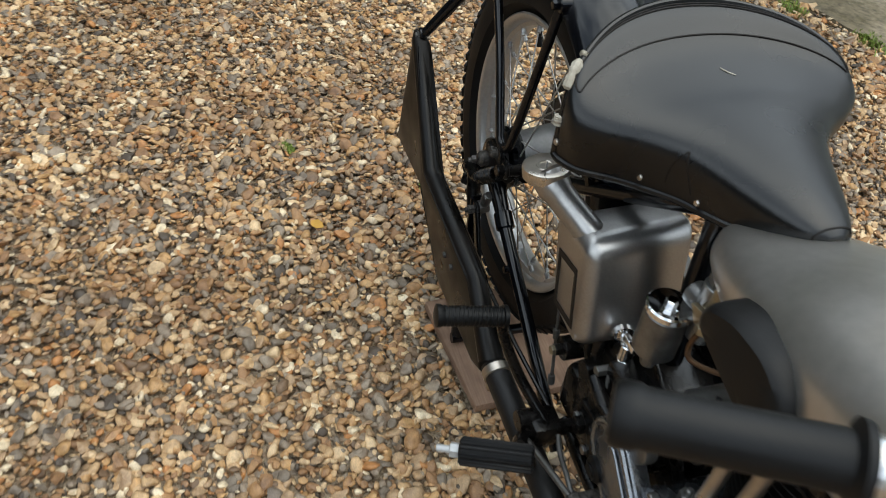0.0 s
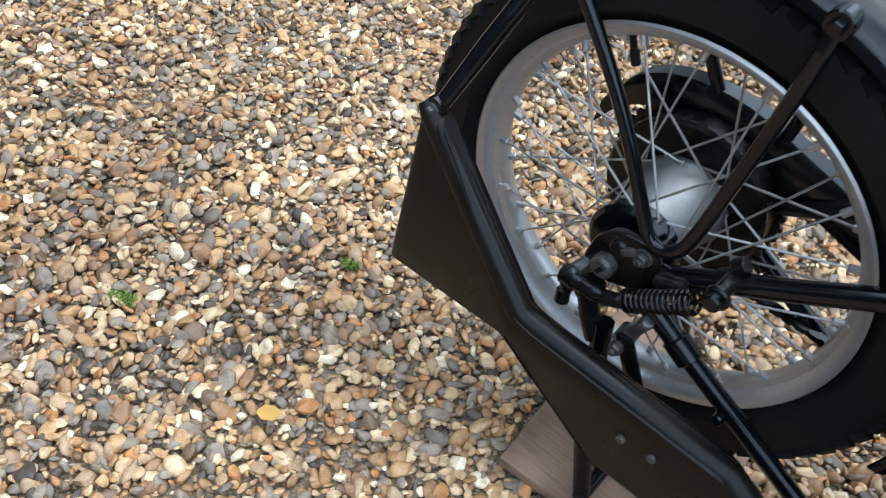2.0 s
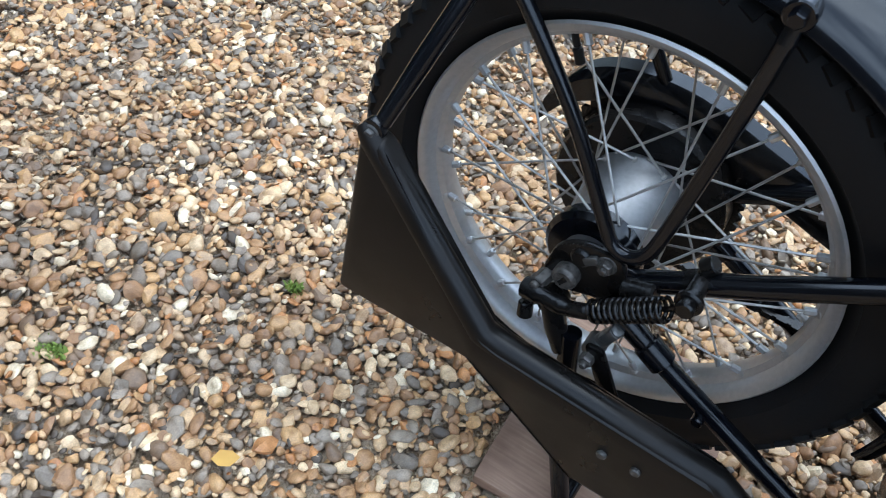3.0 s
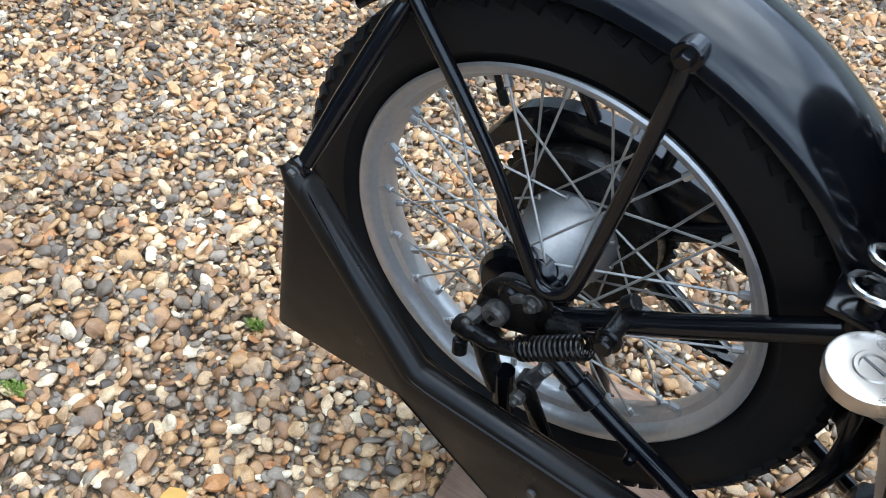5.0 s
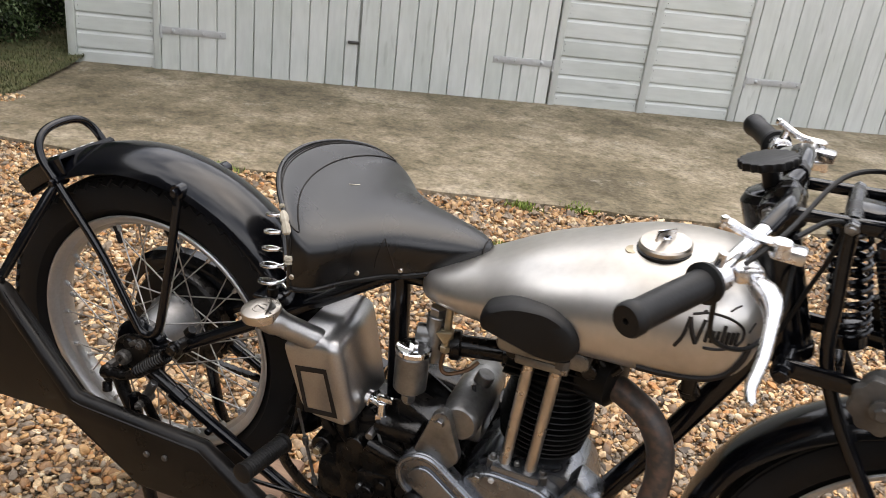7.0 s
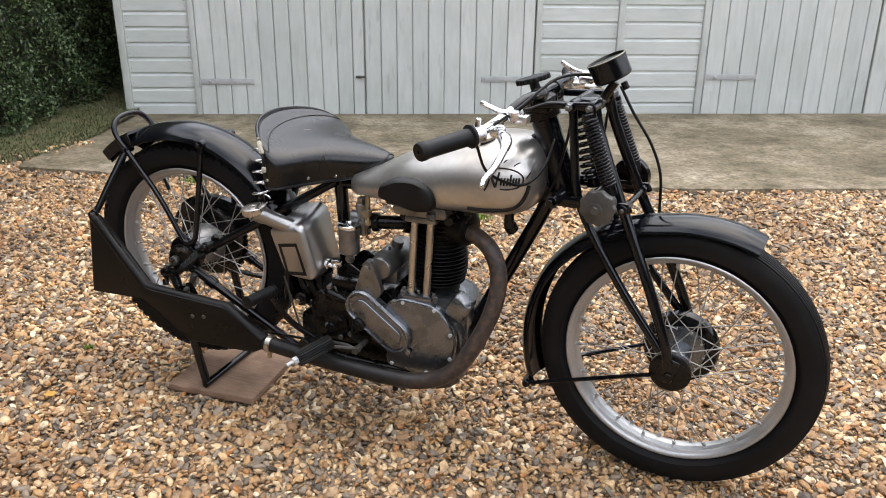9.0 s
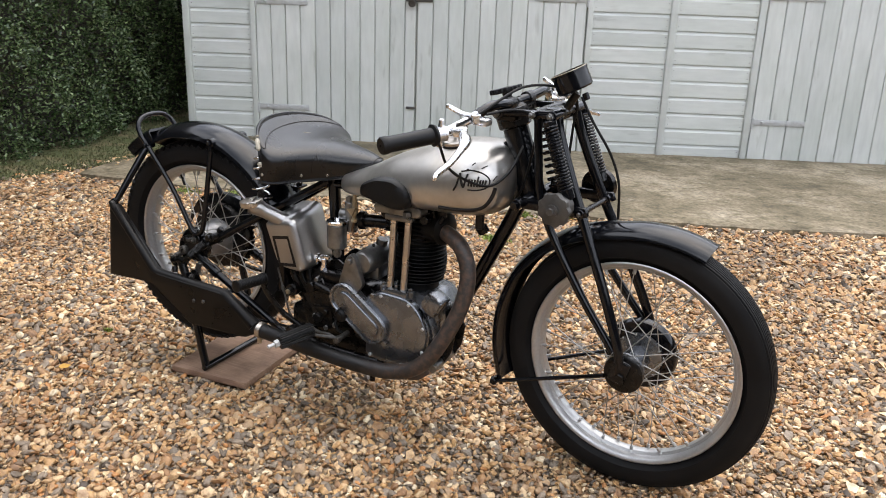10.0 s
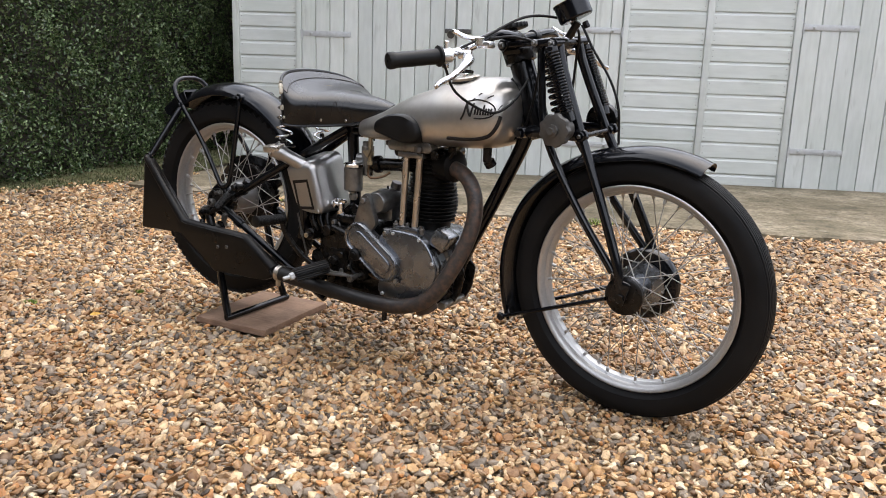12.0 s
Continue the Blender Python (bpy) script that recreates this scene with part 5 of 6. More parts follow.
def ribbed(a, b, r, rings, material, name, parent, label):
    a, b = Vector(a), Vector(b)
    prof = [(r * 0.8, 0), (r * 1.12, 0.002), (r * 1.12, 0.008)]
    h = (b - a).length
    for i in range(rings):
        y0 = 0.009 + (h - 0.02) * i / rings
        y1 = 0.009 + (h - 0.02) * (i + 0.6) / rings
        prof += [(r * 0.955, y0), (r, y0 + 0.0008), (r, y1), (r * 0.955, y1 + 0.0008)]
    prof += [(r * 1.1, h - 0.008), (r * 1.1, h - 0.002), (r * 0.7, h)]
    return part(name, lathe(prof, a, b - a, 20), material, parent, label)


ribbed((0.388, -0.205, 0.412), (0.372, -0.312, 0.418), 0.0155, 16, RUBBER, "lever_rubber", bike, "ribbed black rubber lever grip")
part("footrest_arm", join(tube(smooth_path([(0.47, -0.06, 0.235), (0.475, -0.15, 0.235), (0.50, -0.20, 0.262), (0.555, -0.214, 0.290)]), 0.012, 12), box((0.47, -0.15, 0.245), (0.05, 0.05, 0.045), 0.010), rod((0.46, -0.16, 0.255), (0.46, -0.19, 0.255), 0.017)), GREASE, bike)
peg_a, peg_b = Vector((0.552, -0.205, 0.292)), Vector((0.505, -0.298, 0.276))
prof = [(0.014, 0), (0.020, 0.002), (0.020, 0.006)]
peg_way = (peg_b - peg_a).normalized()
peg_side = peg_way.orthogonal().normalized()
peg_up = peg_way.cross(peg_side)


def peg_ring(at, grow):
    return [tuple(peg_a + peg_way * at + (grow * (0.0208 if i % 4 in (1, 2) else 0.0182)) * (math.cos(math.pi * i / 36) * peg_side + math.sin(math.pi * i / 36) * peg_up)) for i in range(72)]


peg_len = (peg_b - peg_a).length
part("footrest_rubber", loft([peg_ring(0, 0.8), peg_ring(0.003, 1.0), peg_ring(peg_len - 0.003, 1.0), peg_ring(peg_len, 0.8)]), RUBBER, bike, "ribbed black rubber footrest")
part("footrest_bolt", join(hexnut(peg_b, peg_b + (peg_b - peg_a).normalized() * 0.014, 0.011), rod(peg_b, peg_b + (peg_b - peg_a).normalized() * 0.034, 0.0055)), STEEL, bike, "steel footrest bolt")
part("brake_pedal", tube(smooth_path([(0.50, -0.19, 0.262), (0.56, -0.175, 0.262), (0.60, -0.165, 0.262)]), 0.005, 8), IRON, bike)

# -- rear brake gear beside the axle
part("spindle_end", join(rod((-0.008, -0.075, 0.398), (-0.008, -0.117, 0.398), 0.0148, 18, 0.004), rod((-0.008, -0.088, 0.398), (-0.008, -0.098, 0.398), 0.0195, 20, 0.003)), PITTED, bike, "oily pitted wheel spindle end")
part("spindle_slot", box((-0.008, -0.1172, 0.398), (0.006, 0.002, 0.012), 0.0005, (0, 30, 0)), GREASE, bike)
part("adjuster_bolt", join(hexnut((-0.030, -0.098, 0.379), (-0.034, -0.119, 0.376), 0.0095), rod((-0.034, -0.117, 0.376), (-0.035, -0.125, 0.375), 0.0052)), PITTED, bike)
part("axle_lug", join(prism(rounded([(-0.040, 0.380), (-0.030, 0.428), (-0.004, 0.446), (0.040, 0.450), (0.052, 0.428), (0.040, 0.384), (-0.010, 0.366)], 0.014), -0.101, -0.090, 0.004), rod((0.000, -0.095, 0.428), (0.000, -0.106, 0.428), 0.012, 16, 0.003), rod((0.050, -0.096, 0.412), (0.085, -0.096, 0.425), 0.0135, 14, 0.003)), GREASE, bike, "oily black axle lug")
part("axle_key", prism(rounded([(0.002, 0.432), (0.016, 0.442), (0.022, 0.434), (0.008, 0.424)], 0.003), -0.107, -0.101, 0.001), IRON, bike)
part("lug_bolt", join(hexnut((0.028, -0.098, 0.434), (0.028, -0.110, 0.434), 0.0085), rod((0.028, -0.099, 0.434), (0.028, -0.102, 0.434), 0.0115, 16), rod((0.028, -0.109, 0.434), (0.028, -0.114, 0.434), 0.0048)), PITTED, bike)
part("brake_cam", join(rod((-0.038, -0.088, 0.352), (-0.038, -0.122, 0.352), 0.0125, 16, 0.003), rod((-0.040, -0.118, 0.340), (-0.036, -0.124, 0.322), 0.009)), GREASE, bike, "oily brake cam")
part("spring_hook", tube(smooth_path([(-0.046, -0.116, 0.360), (-0.022, -0.120, 0.366), (0.008, -0.124, 0.372), (0.034, -0.125, 0.386), (0.044, -0.125, 0.393)]), [0.013] * 6 + [0.011] * 6 + [0.009] * 6 + [0.006] * 7, 12), GREASE, bike, "black lever that holds the stand spring")
part("stand_spring", helix((0.036, -0.126, 0.390), (0.103, -0.128, 0.448), 0.0118, 0.0023, 13), GREASE, bike, "black stand return spring")
part("spring_peg", join(rod((0.118, -0.084, 0.462), (0.118, -0.138, 0.466), 0.0098, 14, 0.002), lathe([(0.012, 0), (0.0145, 0.002), (0.0145, 0.006), (0.012, 0.008)], (0.118, -0.118, 0.464), (0, -1, 0.05), 18), tube([(0.100, -0.128, 0.446), (0.112, -0.130, 0.460), (0.120, -0.130, 0.466)], 0.003, 8), rod((0.113, -0.078, 0.470), (0.123, -0.076, 0.482), 0.010)), GREASE, bike)
part("stand_pivot", join(tube([(-0.012, -0.117, 0.362), (0.0, -0.119, 0.330), (0.016, -0.120, 0.300)], [0.014, 0.013, 0.0125], 12), rod((-0.012, -0.100, 0.360), (-0.012, -0.126, 0.360), 0.015, 16)), GREASE, bike)
part("brake_lever_arm", prism(rounded([(0.040, 0.346), (0.062, 0.350), (0.118, 0.246), (0.098, 0.236)], 0.009), -0.136, -0.129, 0.002), GREASE, bike, "black rear brake lever")
part("lever_nut", join(hexnut((0.050, -0.134, 0.330), (0.050, -0.146, 0.330), 0.0085), rod((0.050, -0.145, 0.330), (0.050, -0.152, 0.330), 0.0048)), PITTED, bike)
part("lever_clevis", join(rod((0.052, -0.118, 0.340), (0.066, -0.116, 0.372), 0.0085, 12), rod((0.050, -0.108, 0.336), (0.050, -0.131, 0.332), 0.0125, 16), box((0.060, -0.118, 0.360), (0.014, 0.016, 0.022), 0.003, (0, 25, 0))), CAST, bike, "grey brake rod clevis")
part("stay_clip", lathe([(0.0125, -0.006), (0.0155, -0.005), (0.0155, 0.005), (0.0125, 0.006)], (0.112, -0.0815, 0.449), (0.30, 0.02, 0.19), 18), GREASE, bike)
part("backing_drum", lathe([(0.02, -0.074), (0.050, -0.072), (0.056, -0.066), (0.056, -0.052), (0.05, -0.05)], REAR, (0, 1, 0), 36), BLACK, bike)

# -- chain and guard on the far side
guard_path = smooth_path([(-0.150, 0.10, 0.458), (-0.115, 0.10, 0.503), (-0.06, 0.10, 0.528), (0.02, 0.10, 0.530), (0.12, 0.10, 0.502), (0.22, 0.10, 0.470), (0.44, 0.10, 0.405)])
side = []
for p in guard_path:
    side.append([(p.x - 0.004, p.y - 0.018, p.z - 0.045), (p.x, p.y - 0.020, p.z - 0.01), (p.x + 0.004, p.y - 0.012, p.z + 0.004), (p.x + 0.004, p.y + 0.012, p.z + 0.004), (p.x, p.y + 0.020, p.z - 0.01), (p.x - 0.004, p.y + 0.018, p.z - 0.045), (p.x, p.y + 0.016, p.z - 0.012), (p.x, p.y - 0.016, p.z - 0.012)])
part("chain_guard", loft(side), BLACK, bike, "glossy black curved chain guard")
run = smooth_path([(0.02, 0.088, 0.302), (0.25, 0.088, 0.292), (0.53, 0.088, 0.300)], 26)
links = []
for i, p in enumerate(run):
    w = (run[min(i + 1, len(run) - 1)] - run[max(i - 1, 0)]).normalized()
    m = Matrix.Translation(p) @ Matrix.Rotation(-math.atan2(w.z, w.x), 4, "Y")
    links.append(moved(box((0, 0, 0), (0.0125, 0.010 if i % 2 else 0.014, 0.008), 0), m))
part("chain", join(*links), GREASE, bike, "oily drive chain")

# -- saddle
def interpolated(rows, steps=4):
    p = np.array(rows)
    out = []
    for k in range((len(p) - 1) * steps + 1):
        i = min(k // steps, len(p) - 2)
        u = k / steps - i
        a, b = p[i], p[i + 1]
        z, c = p[max(i - 1, 0)], p[min(i + 2, len(p) - 1)]
        out.append(0.5 * (2 * a + (b - z) * u + (2 * z - 5 * a + 4 * b - c) * u * u + (3 * a - z - 3 * b + c) * u ** 3))
    return out


# Hoops of the saddle from its rear rim to its nose: x at the crest, x at the hem, half width, half width at the hem, crest, hem, squareness
HOOPS = [(0.279, 0.376, 0.203, 0.200, 0.840, 0.693, 0.40), (0.300, 0.388, 0.211, 0.197, 0.832, 0.690, 0.38), (0.345, 0.410, 0.214, 0.180, 0.807, 0.688, 0.37),
         (0.400, 0.432, 0.190, 0.142, 0.792, 0.687, 0.36), (0.440, 0.456, 0.146, 0.114, 0.787, 0.687, 0.36), (0.480, 0.486, 0.110, 0.088, 0.782, 0.689, 0.38), (0.515, 0.518, 0.089, 0.073, 0.777, 0.692, 0.42),
         (0.552, 0.554, 0.072, 0.061, 0.771, 0.700, 0.50), (0.590, 0.591, 0.053, 0.046, 0.763, 0.713, 0.58), (0.620, 0.620, 0.033, 0.029, 0.753, 0.728, 0.66), (0.634, 0.634, 0.013, 0.011, 0.745, 0.735, 0.80)]
hoops = interpolated(HOOPS, 6)


def seat_at(r, t, inset=0.0):
    """A point of the saddle: r counts the hoops from the rear rim, t runs from -1 at the right hem over the crest to 1 at the left one."""
    k = max(0.0, min(len(hoops) - 1.001, r * 6))
    i = int(k)
    xc, xh, w, wh, top, low, square = hoops[i] + (hoops[i + 1] - hoops[i]) * (k - i)
    a = (1 - (1 - min(1.0, abs(t))) ** 1.6) * math.pi / 2
    rise = max(0.0, math.cos(a)) ** square
    y = math.copysign(1, t) * (w - inset) * math.sin(a) * (1 - (1 - wh / w) * (1 - rise) ** 1.4)
    x = xc + (xh - xc) * math.sin(a) ** 2.2
    return Vector((x, 0.012 + 0.045 * (x - 0.40) + y, low + (top - inset - low) * rise + 0.012 * y))


ts = np.linspace(-1, 1, 57)
rows = len(hoops)
seat = part("saddle", loft([[seat_at(i / 6, t) for t in ts] + [seat_at(i / 6, t, 0.004) for t in reversed(ts)] for i in range(rows)]), LEATHER, bike, "broad black leather saddle with a stitched rear panel", 60)
for side in (-1, 1):
    part("saddle_edge", tube([seat_at(i / 6, side) for i in range(rows)], 0.0046, 8), LEATHER, seat, "rolled lower edge of the saddle")
part("saddle_piping", tube([seat_at(0, t) for t in ts], 0.0040, 8), LEATHER, seat, "piping round the rear rim")
part("rim_seam", tube([seat_at(0.42, t, -0.0006) for t in np.linspace(-0.93, 0.93, 61)], 0.0011, 6), TRANSFER, seat, "stitched seam along the rear rim")
T, r0, r1 = 0.52, 0.60, 1.62
panel = [(r0, t) for t in np.linspace(-T, T, 41)] + [((r0 + r1) / 2 - (r1 - r0) / 2 * math.cos(q), T + 0.045 * math.sin(q)) for q in np.linspace(0.3, math.pi - 0.3, 9)]
panel += [(r1, t) for t in np.linspace(T, -T, 41)] + [((r0 + r1) / 2 + (r1 - r0) / 2 * math.cos(q), -T - 0.045 * math.sin(q)) for q in np.linspace(0.3, math.pi - 0.3, 9)]
part("stitched_seam", tube([seat_at(r, t, -0.0006) for r, t in panel], 0.0012, 6, True), TRANSFER, seat, "stitched seam of the rear panel")
ragged = random.Random(5)
for t0, t1, thick in ((-0.68, -0.50, 0.0066), (-0.90, -0.84, 0.0066), (-0.475, -0.455, 0.0045)):
    strip = [seat_at(0.0, t0 + (t1 - t0) * k / 12, -0.0025) for k in range(13)]
    part("worn_patch", tube(strip, [thick * (0.82 + 0.3 * ragged.random()) * (0.6 if k in (0, 12) else 1) for k in range(13)], 7), CREAM, seat, "cream wadding showing through worn leather")
for r, side in ((0.55, -1), (3.92, -1), (5.75, -1), (0.55, 1), (3.92, 1), (5.75, 1)):
    p, q = seat_at(r, side * 0.965), seat_at(r, side * 0.965, -0.004)
    part("rivet", rod(p, p + (q - p).normalized() * 0.004, 0.0044, 10), NICKEL, seat)
for r0, r1 in ((4.98, 4.62), (5.0, 5.45)):
    part("stitched_dart", tube([seat_at(r0 + (r1 - r0) * k / 10, -0.52 - 0.42 * k / 10, -0.0006) for k in range(11)], 0.0010, 6), TRANSFER, seat, "stitched dart in the saddle flap")
part("scuff", tube([seat_at(2.55, 0.0, -0.0004), seat_at(2.68, 0.012, -0.0006), seat_at(2.78, 0.03, -0.0004)], 0.0009, 6), CREAM, seat)
part("nose_seam", tube([seat_at(9.3, t, -0.0008) for t in np.linspace(-0.95, 0.95, 25)], 0.0012, 6), TRANSFER, seat)
both("saddle_spring", helix((0.295, -0.094, 0.622), (0.300, -0.084, 0.772), 0.0245, 0.0029, 5.0, r2=0.0205), LEVER, bike, "bright open coiled saddle spring")
both("spring_nut", join(rod((0.295, -0.094, 0.604), (0.295, -0.094, 0.626), 0.010), hexnut((0.295, -0.094, 0.622), (0.295, -0.094, 0.636), 0.008), tube([(0.30, -0.070, 0.585), (0.296, -0.090, 0.600), (0.295, -0.094, 0.612)], 0.008, 8)), GREASE, bike)
part("saddle_frame", join(tube(smooth_path([(0.365, -0.172, 0.712), (0.315, -0.09, 0.755), (0.306, 0, 0.765), (0.315, 0.11, 0.755), (0.365, 0.195, 0.712)]), 0.007, 8)), BLACK, bike)
both("saddle_rail", tube([(0.33, -0.10, 0.745), (0.45, -0.07, 0.71), (0.60, -0.012, 0.715)], 0.006, 8), BLACK, bike)


# -- petrol tank
def tank_ring(x, half, top, low, n=40):
    ring = []
    mid = low + (top - low) * 0.42
    for i in range(n):
        a = 2 * math.pi * i / n
        c, s = math.cos(a), math.sin(a)
        e = 2 / 2.5
        y = half * math.copysign(abs(c) ** e, c)
        z = mid + ((top - mid) * abs(s) ** (2 / 2.1) if s > 0 else -(mid - low) * abs(s) ** (2 / 3.2))
        ring.append((x, y, z))
    return ring


TANK_ROWS = [(0.540, 0.030, 0.702, 0.668), (0.548, 0.052, 0.712, 0.657), (0.575, 0.074, 0.718, 0.653), (0.64, 0.102, 0.743, 0.653), (0.72, 0.127, 0.784, 0.653), (0.80, 0.142, 0.813, 0.653), (0.88, 0.150, 0.840, 0.654), (0.95, 0.150, 0.850, 0.656),
             (1.00, 0.142, 0.850, 0.662), (1.035, 0.124, 0.840, 0.676), (1.056, 0.096, 0.820, 0.700), (1.066, 0.055, 0.795, 0.735)]
tank_rows = interpolated(TANK_ROWS)
tank = part("petrol_tank", loft([tank_ring(*r) for r in tank_rows]), TANK, bike, "brushed silver petrol tank with a dark transfer", 60)
TANK_X = [r[0] for r in tank_rows]


def tank_side(x, z, out=0.0):
    """A point on the tank's right side."""
    half, top, low = (float(np.interp(x, TANK_X, [r[j] for r in tank_rows])) for j in (1, 2, 3))
    mid = low + (top - low) * 0.42
    s = min(1.0, abs(z - mid) / (top - mid)) ** (2.1 / 2) if z > mid else min(1.0, abs(mid - z) / (mid - low)) ** (3.2 / 2)
    return Vector((x, -half * max(0.0, 1 - s * s) ** (1 / 2.5) - out, z))


def on_tank(points, r, closed=False):
    return tube([tank_side(x, z, 0.0008) for x, z in points], r, 6, closed)


cap_at, cap_up = Vector((0.905, -0.048, 0.838)), Vector((-0.12, -0.12, 1)).normalized()
cap = part("filler_cap", lathe([(0.034, 0.000), (0.0385, 0.003), (0.0385, 0.009), (0.036, 0.012), (0.018, 0.0135), (0.008, 0.014)], cap_at, cap_up, 36), NICKEL, tank, "dull plated tank filler cap")
part("cap_seal", lathe([(0.036, -0.005), (0.041, -0.003), (0.041, 0.002), (0.036, 0.004)], cap_at, cap_up, 36), RUBBER, cap)
part("cap_lever", join(box(tuple(cap_at + cap_up * 0.022), (0.050, 0.004, 0.018), 0.0015, (0, 8, 62)), rod(cap_at + cap_up * 0.012, cap_at + cap_up * 0.020, 0.008, 14)), CHROME, cap, "bright upright cap lever")
part("bare_patch", lathe([(0.0005, -0.002), (0.013, -0.002), (0.012, 0.0012), (0.0005, 0.0016)], (0.862, -0.056, 0.8285), (-0.14, -0.16, 1), 11), BRASS, tank, "bare brassy patch in the silver paint")


def scroll(points, r):
    p = smooth_path([(x, 0, z) for x, z in points], 5)
    return on_tank([(q.x, q.z) for q in p], r)


marks = [scroll([(0.948, 0.742), (0.956, 0.760), (0.960, 0.786)], 0.0026), scroll([(0.960, 0.786), (0.966, 0.768), (0.974, 0.752)], 0.0034), scroll([(0.974, 0.752), (0.977, 0.770), (0.980, 0.786)], 0.0026)]
for x in (0.986, 0.993, 1.000, 1.007, 1.013, 1.019, 1.025):
    marks.append(scroll([(x, 0.757), (x + 0.001, 0.774 + 0.008 * (x == 1.007))], 0.0026))
marks.append(scroll([(0.962, 0.790), (0.985, 0.795), (1.012, 0.791), (1.030, 0.780), (1.034, 0.766), (1.026, 0.754), (1.005, 0.748), (0.985, 0.748)], 0.0020))
part("name_transfer", join(*marks), TRANSFER, tank, "dark scrolled name transfer")
part("lining", join(scroll([(0.905, 0.690), (0.955, 0.690), (1.000, 0.695), (1.025, 0.707), (1.040, 0.730), (1.046, 0.755)], 0.0052)), TRANSFER, tank, "faded dark lining stripe")
both("knee_grip", join(loft([[(0.745 + (x - 0.745) * s, -y - 0.02 * (x - 0.70), 0.712 + (z - 0.712) * s) for x, z in rounded([(0.668, 0.690), (0.672, 0.718), (0.715, 0.740), (0.775, 0.744), (0.812, 0.726), (0.825, 0.695), (0.812, 0.668), (0.772, 0.663), (0.72, 0.676)], 0.02, 4)] for y, s in ((0.095, 1.02), (0.130, 1.02), (0.144, 1.0), (0.153, 0.95), (0.157, 0.86), (0.158, 0.5))])), RUBBER, tank, "moulded black rubber knee grip")
for x0, z0, x1, z1 in ((1.010, 0.800, 1.022, 0.807), (0.985, 0.806, 0.992, 0.812), (1.040, 0.772, 1.046, 0.784), (0.975, 0.795, 0.980, 0.797)):
    part("paint_chip", on_tank([(x0, z0), ((x0 + x1) / 2, (z0 + z1) / 2 + 0.001), (x1, z1)], 0.0014), TRANSFER, tank)
part("tank_bolt", join(rod((0.985, -0.06, 0.625), (0.985, -0.06, 0.665), 0.012), rod((0.985, -0.052, 0.628), (0.992, -0.045, 0.612), 0.016)), GREASE, bike)
part("tank_mount", box((0.70, 0, 0.65), (0.10, 0.12, 0.02), 0.006), IRON, bike)
part("tank_nut", hexnut((0.80, -0.118, 0.655), (0.80, -0.118, 0.640), 0.012), IRON, bike)

# -- fork
BACK = TURNED.inverted()


def unturned(p):
    return BACK @ Vector(p)


front_pair("fork_blade", join(tube(smooth_path([(1.185, -0.048, 0.950), (1.206, -0.054, 0.88), (1.276, -0.068, 0.715), (1.350, -0.088, 0.560), (1.408, -0.102, 0.420), (1.420, -0.104, 0.360)]), 0.0125, 12), box((1.420, -0.104, 0.352), (0.045, 0.014, 0.065), 0.006, (0, 15, 0))), BLACK, bike, "black girder fork blade")
front_pair("fork_strut", tube(smooth_path([(1.136, -0.052, 0.945), (1.146, -0.060, 0.85), (1.172, -0.072, 0.715), (1.280, -0.092, 0.550), (1.398, -0.103, 0.400)]), 0.0105, 12), BLACK, bike)
front_pair("upper_link", join(prism(rounded([(1.02, 0.930), (1.02, 0.947), (1.13, 0.955), (1.185, 0.960), (1.197, 0.948), (1.183, 0.936), (1.14, 0.940)], 0.006), -0.074, -0.058, 0.004), rod((1.185, -0.04, 0.948), (1.185, -0.080, 0.948), 0.014), hexnut((1.136, -0.07, 0.947), (1.136, -0.084, 0.947), 0.010), rod((1.035, -0.03, 0.938), (1.035, -0.080, 0.938), 0.015)), BLACK, bike)
front_pair("lower_link", join(prism([(1.10, 0.715), (1.11, 0.735), (1.29, 0.742), (1.300, 0.722), (1.28, 0.712), (1.12, 0.708)], -0.086, -0.074, 0.004), rod((1.278, -0.06, 0.725), (1.278, -0.090, 0.725), 0.013), rod((1.110, -0.03, 0.720), (1.110, -0.10, 0.720), 0.015), hexnut((1.110, -0.098, 0.720), (1.110, -0.112, 0.720), 0.011)), BLACK, bike)
for x, z in ((1.185, 0.948), (1.136, 0.947), (1.035, 0.938), (1.278, 0.725)):
    front_pair("spindle_nut", join(hexnut((x, -0.079, z), (x, -0.089, z), 0.0095), rod((x, -0.088, z), (x, -0.095, z), 0.0055)), CAST, bike, "worn steel spindle nut")
for x, z, r in ((1.185, 0.948, 0.011), (1.278, 0.725, 0.007), (1.136, 0.945, 0.013), (1.035, 0.940, 0.014), (1.110, 0.720, 0.012), (1.178, 0.715, 0.010)):
    front("fork_spindle", tube([(x, -0.066, z), (x, 0.066, z)], r, 12), GREASE, bike)
front("spring_yoke", box((1.162, 0, 0.943), (0.060, 0.060, 0.026), 0.008), BLACK, bike)
front("top_lug", join(lathe([(0.030, -0.030), (0.042, -0.024), (0.044, 0.020), (0.036, 0.030)], HEAD + AXIS * 0.07, AXIS, 28), box((1.045, 0, 0.925), (0.060, 0.11, 0.026), 0.010, (0, -8, 0))), GREASE, bike, "black head lug under the handlebar")
front("main_spring", join(helix((1.135, 0, 0.925), (1.180, 0, 0.765), 0.027, 0.0045, 10), rod((1.132, 0, 0.93), (1.138, 0, 0.912), 0.025), rod((1.178, 0, 0.775), (1.186, 0, 0.745), 0.025)), BLACK, bike, "black central fork spring")
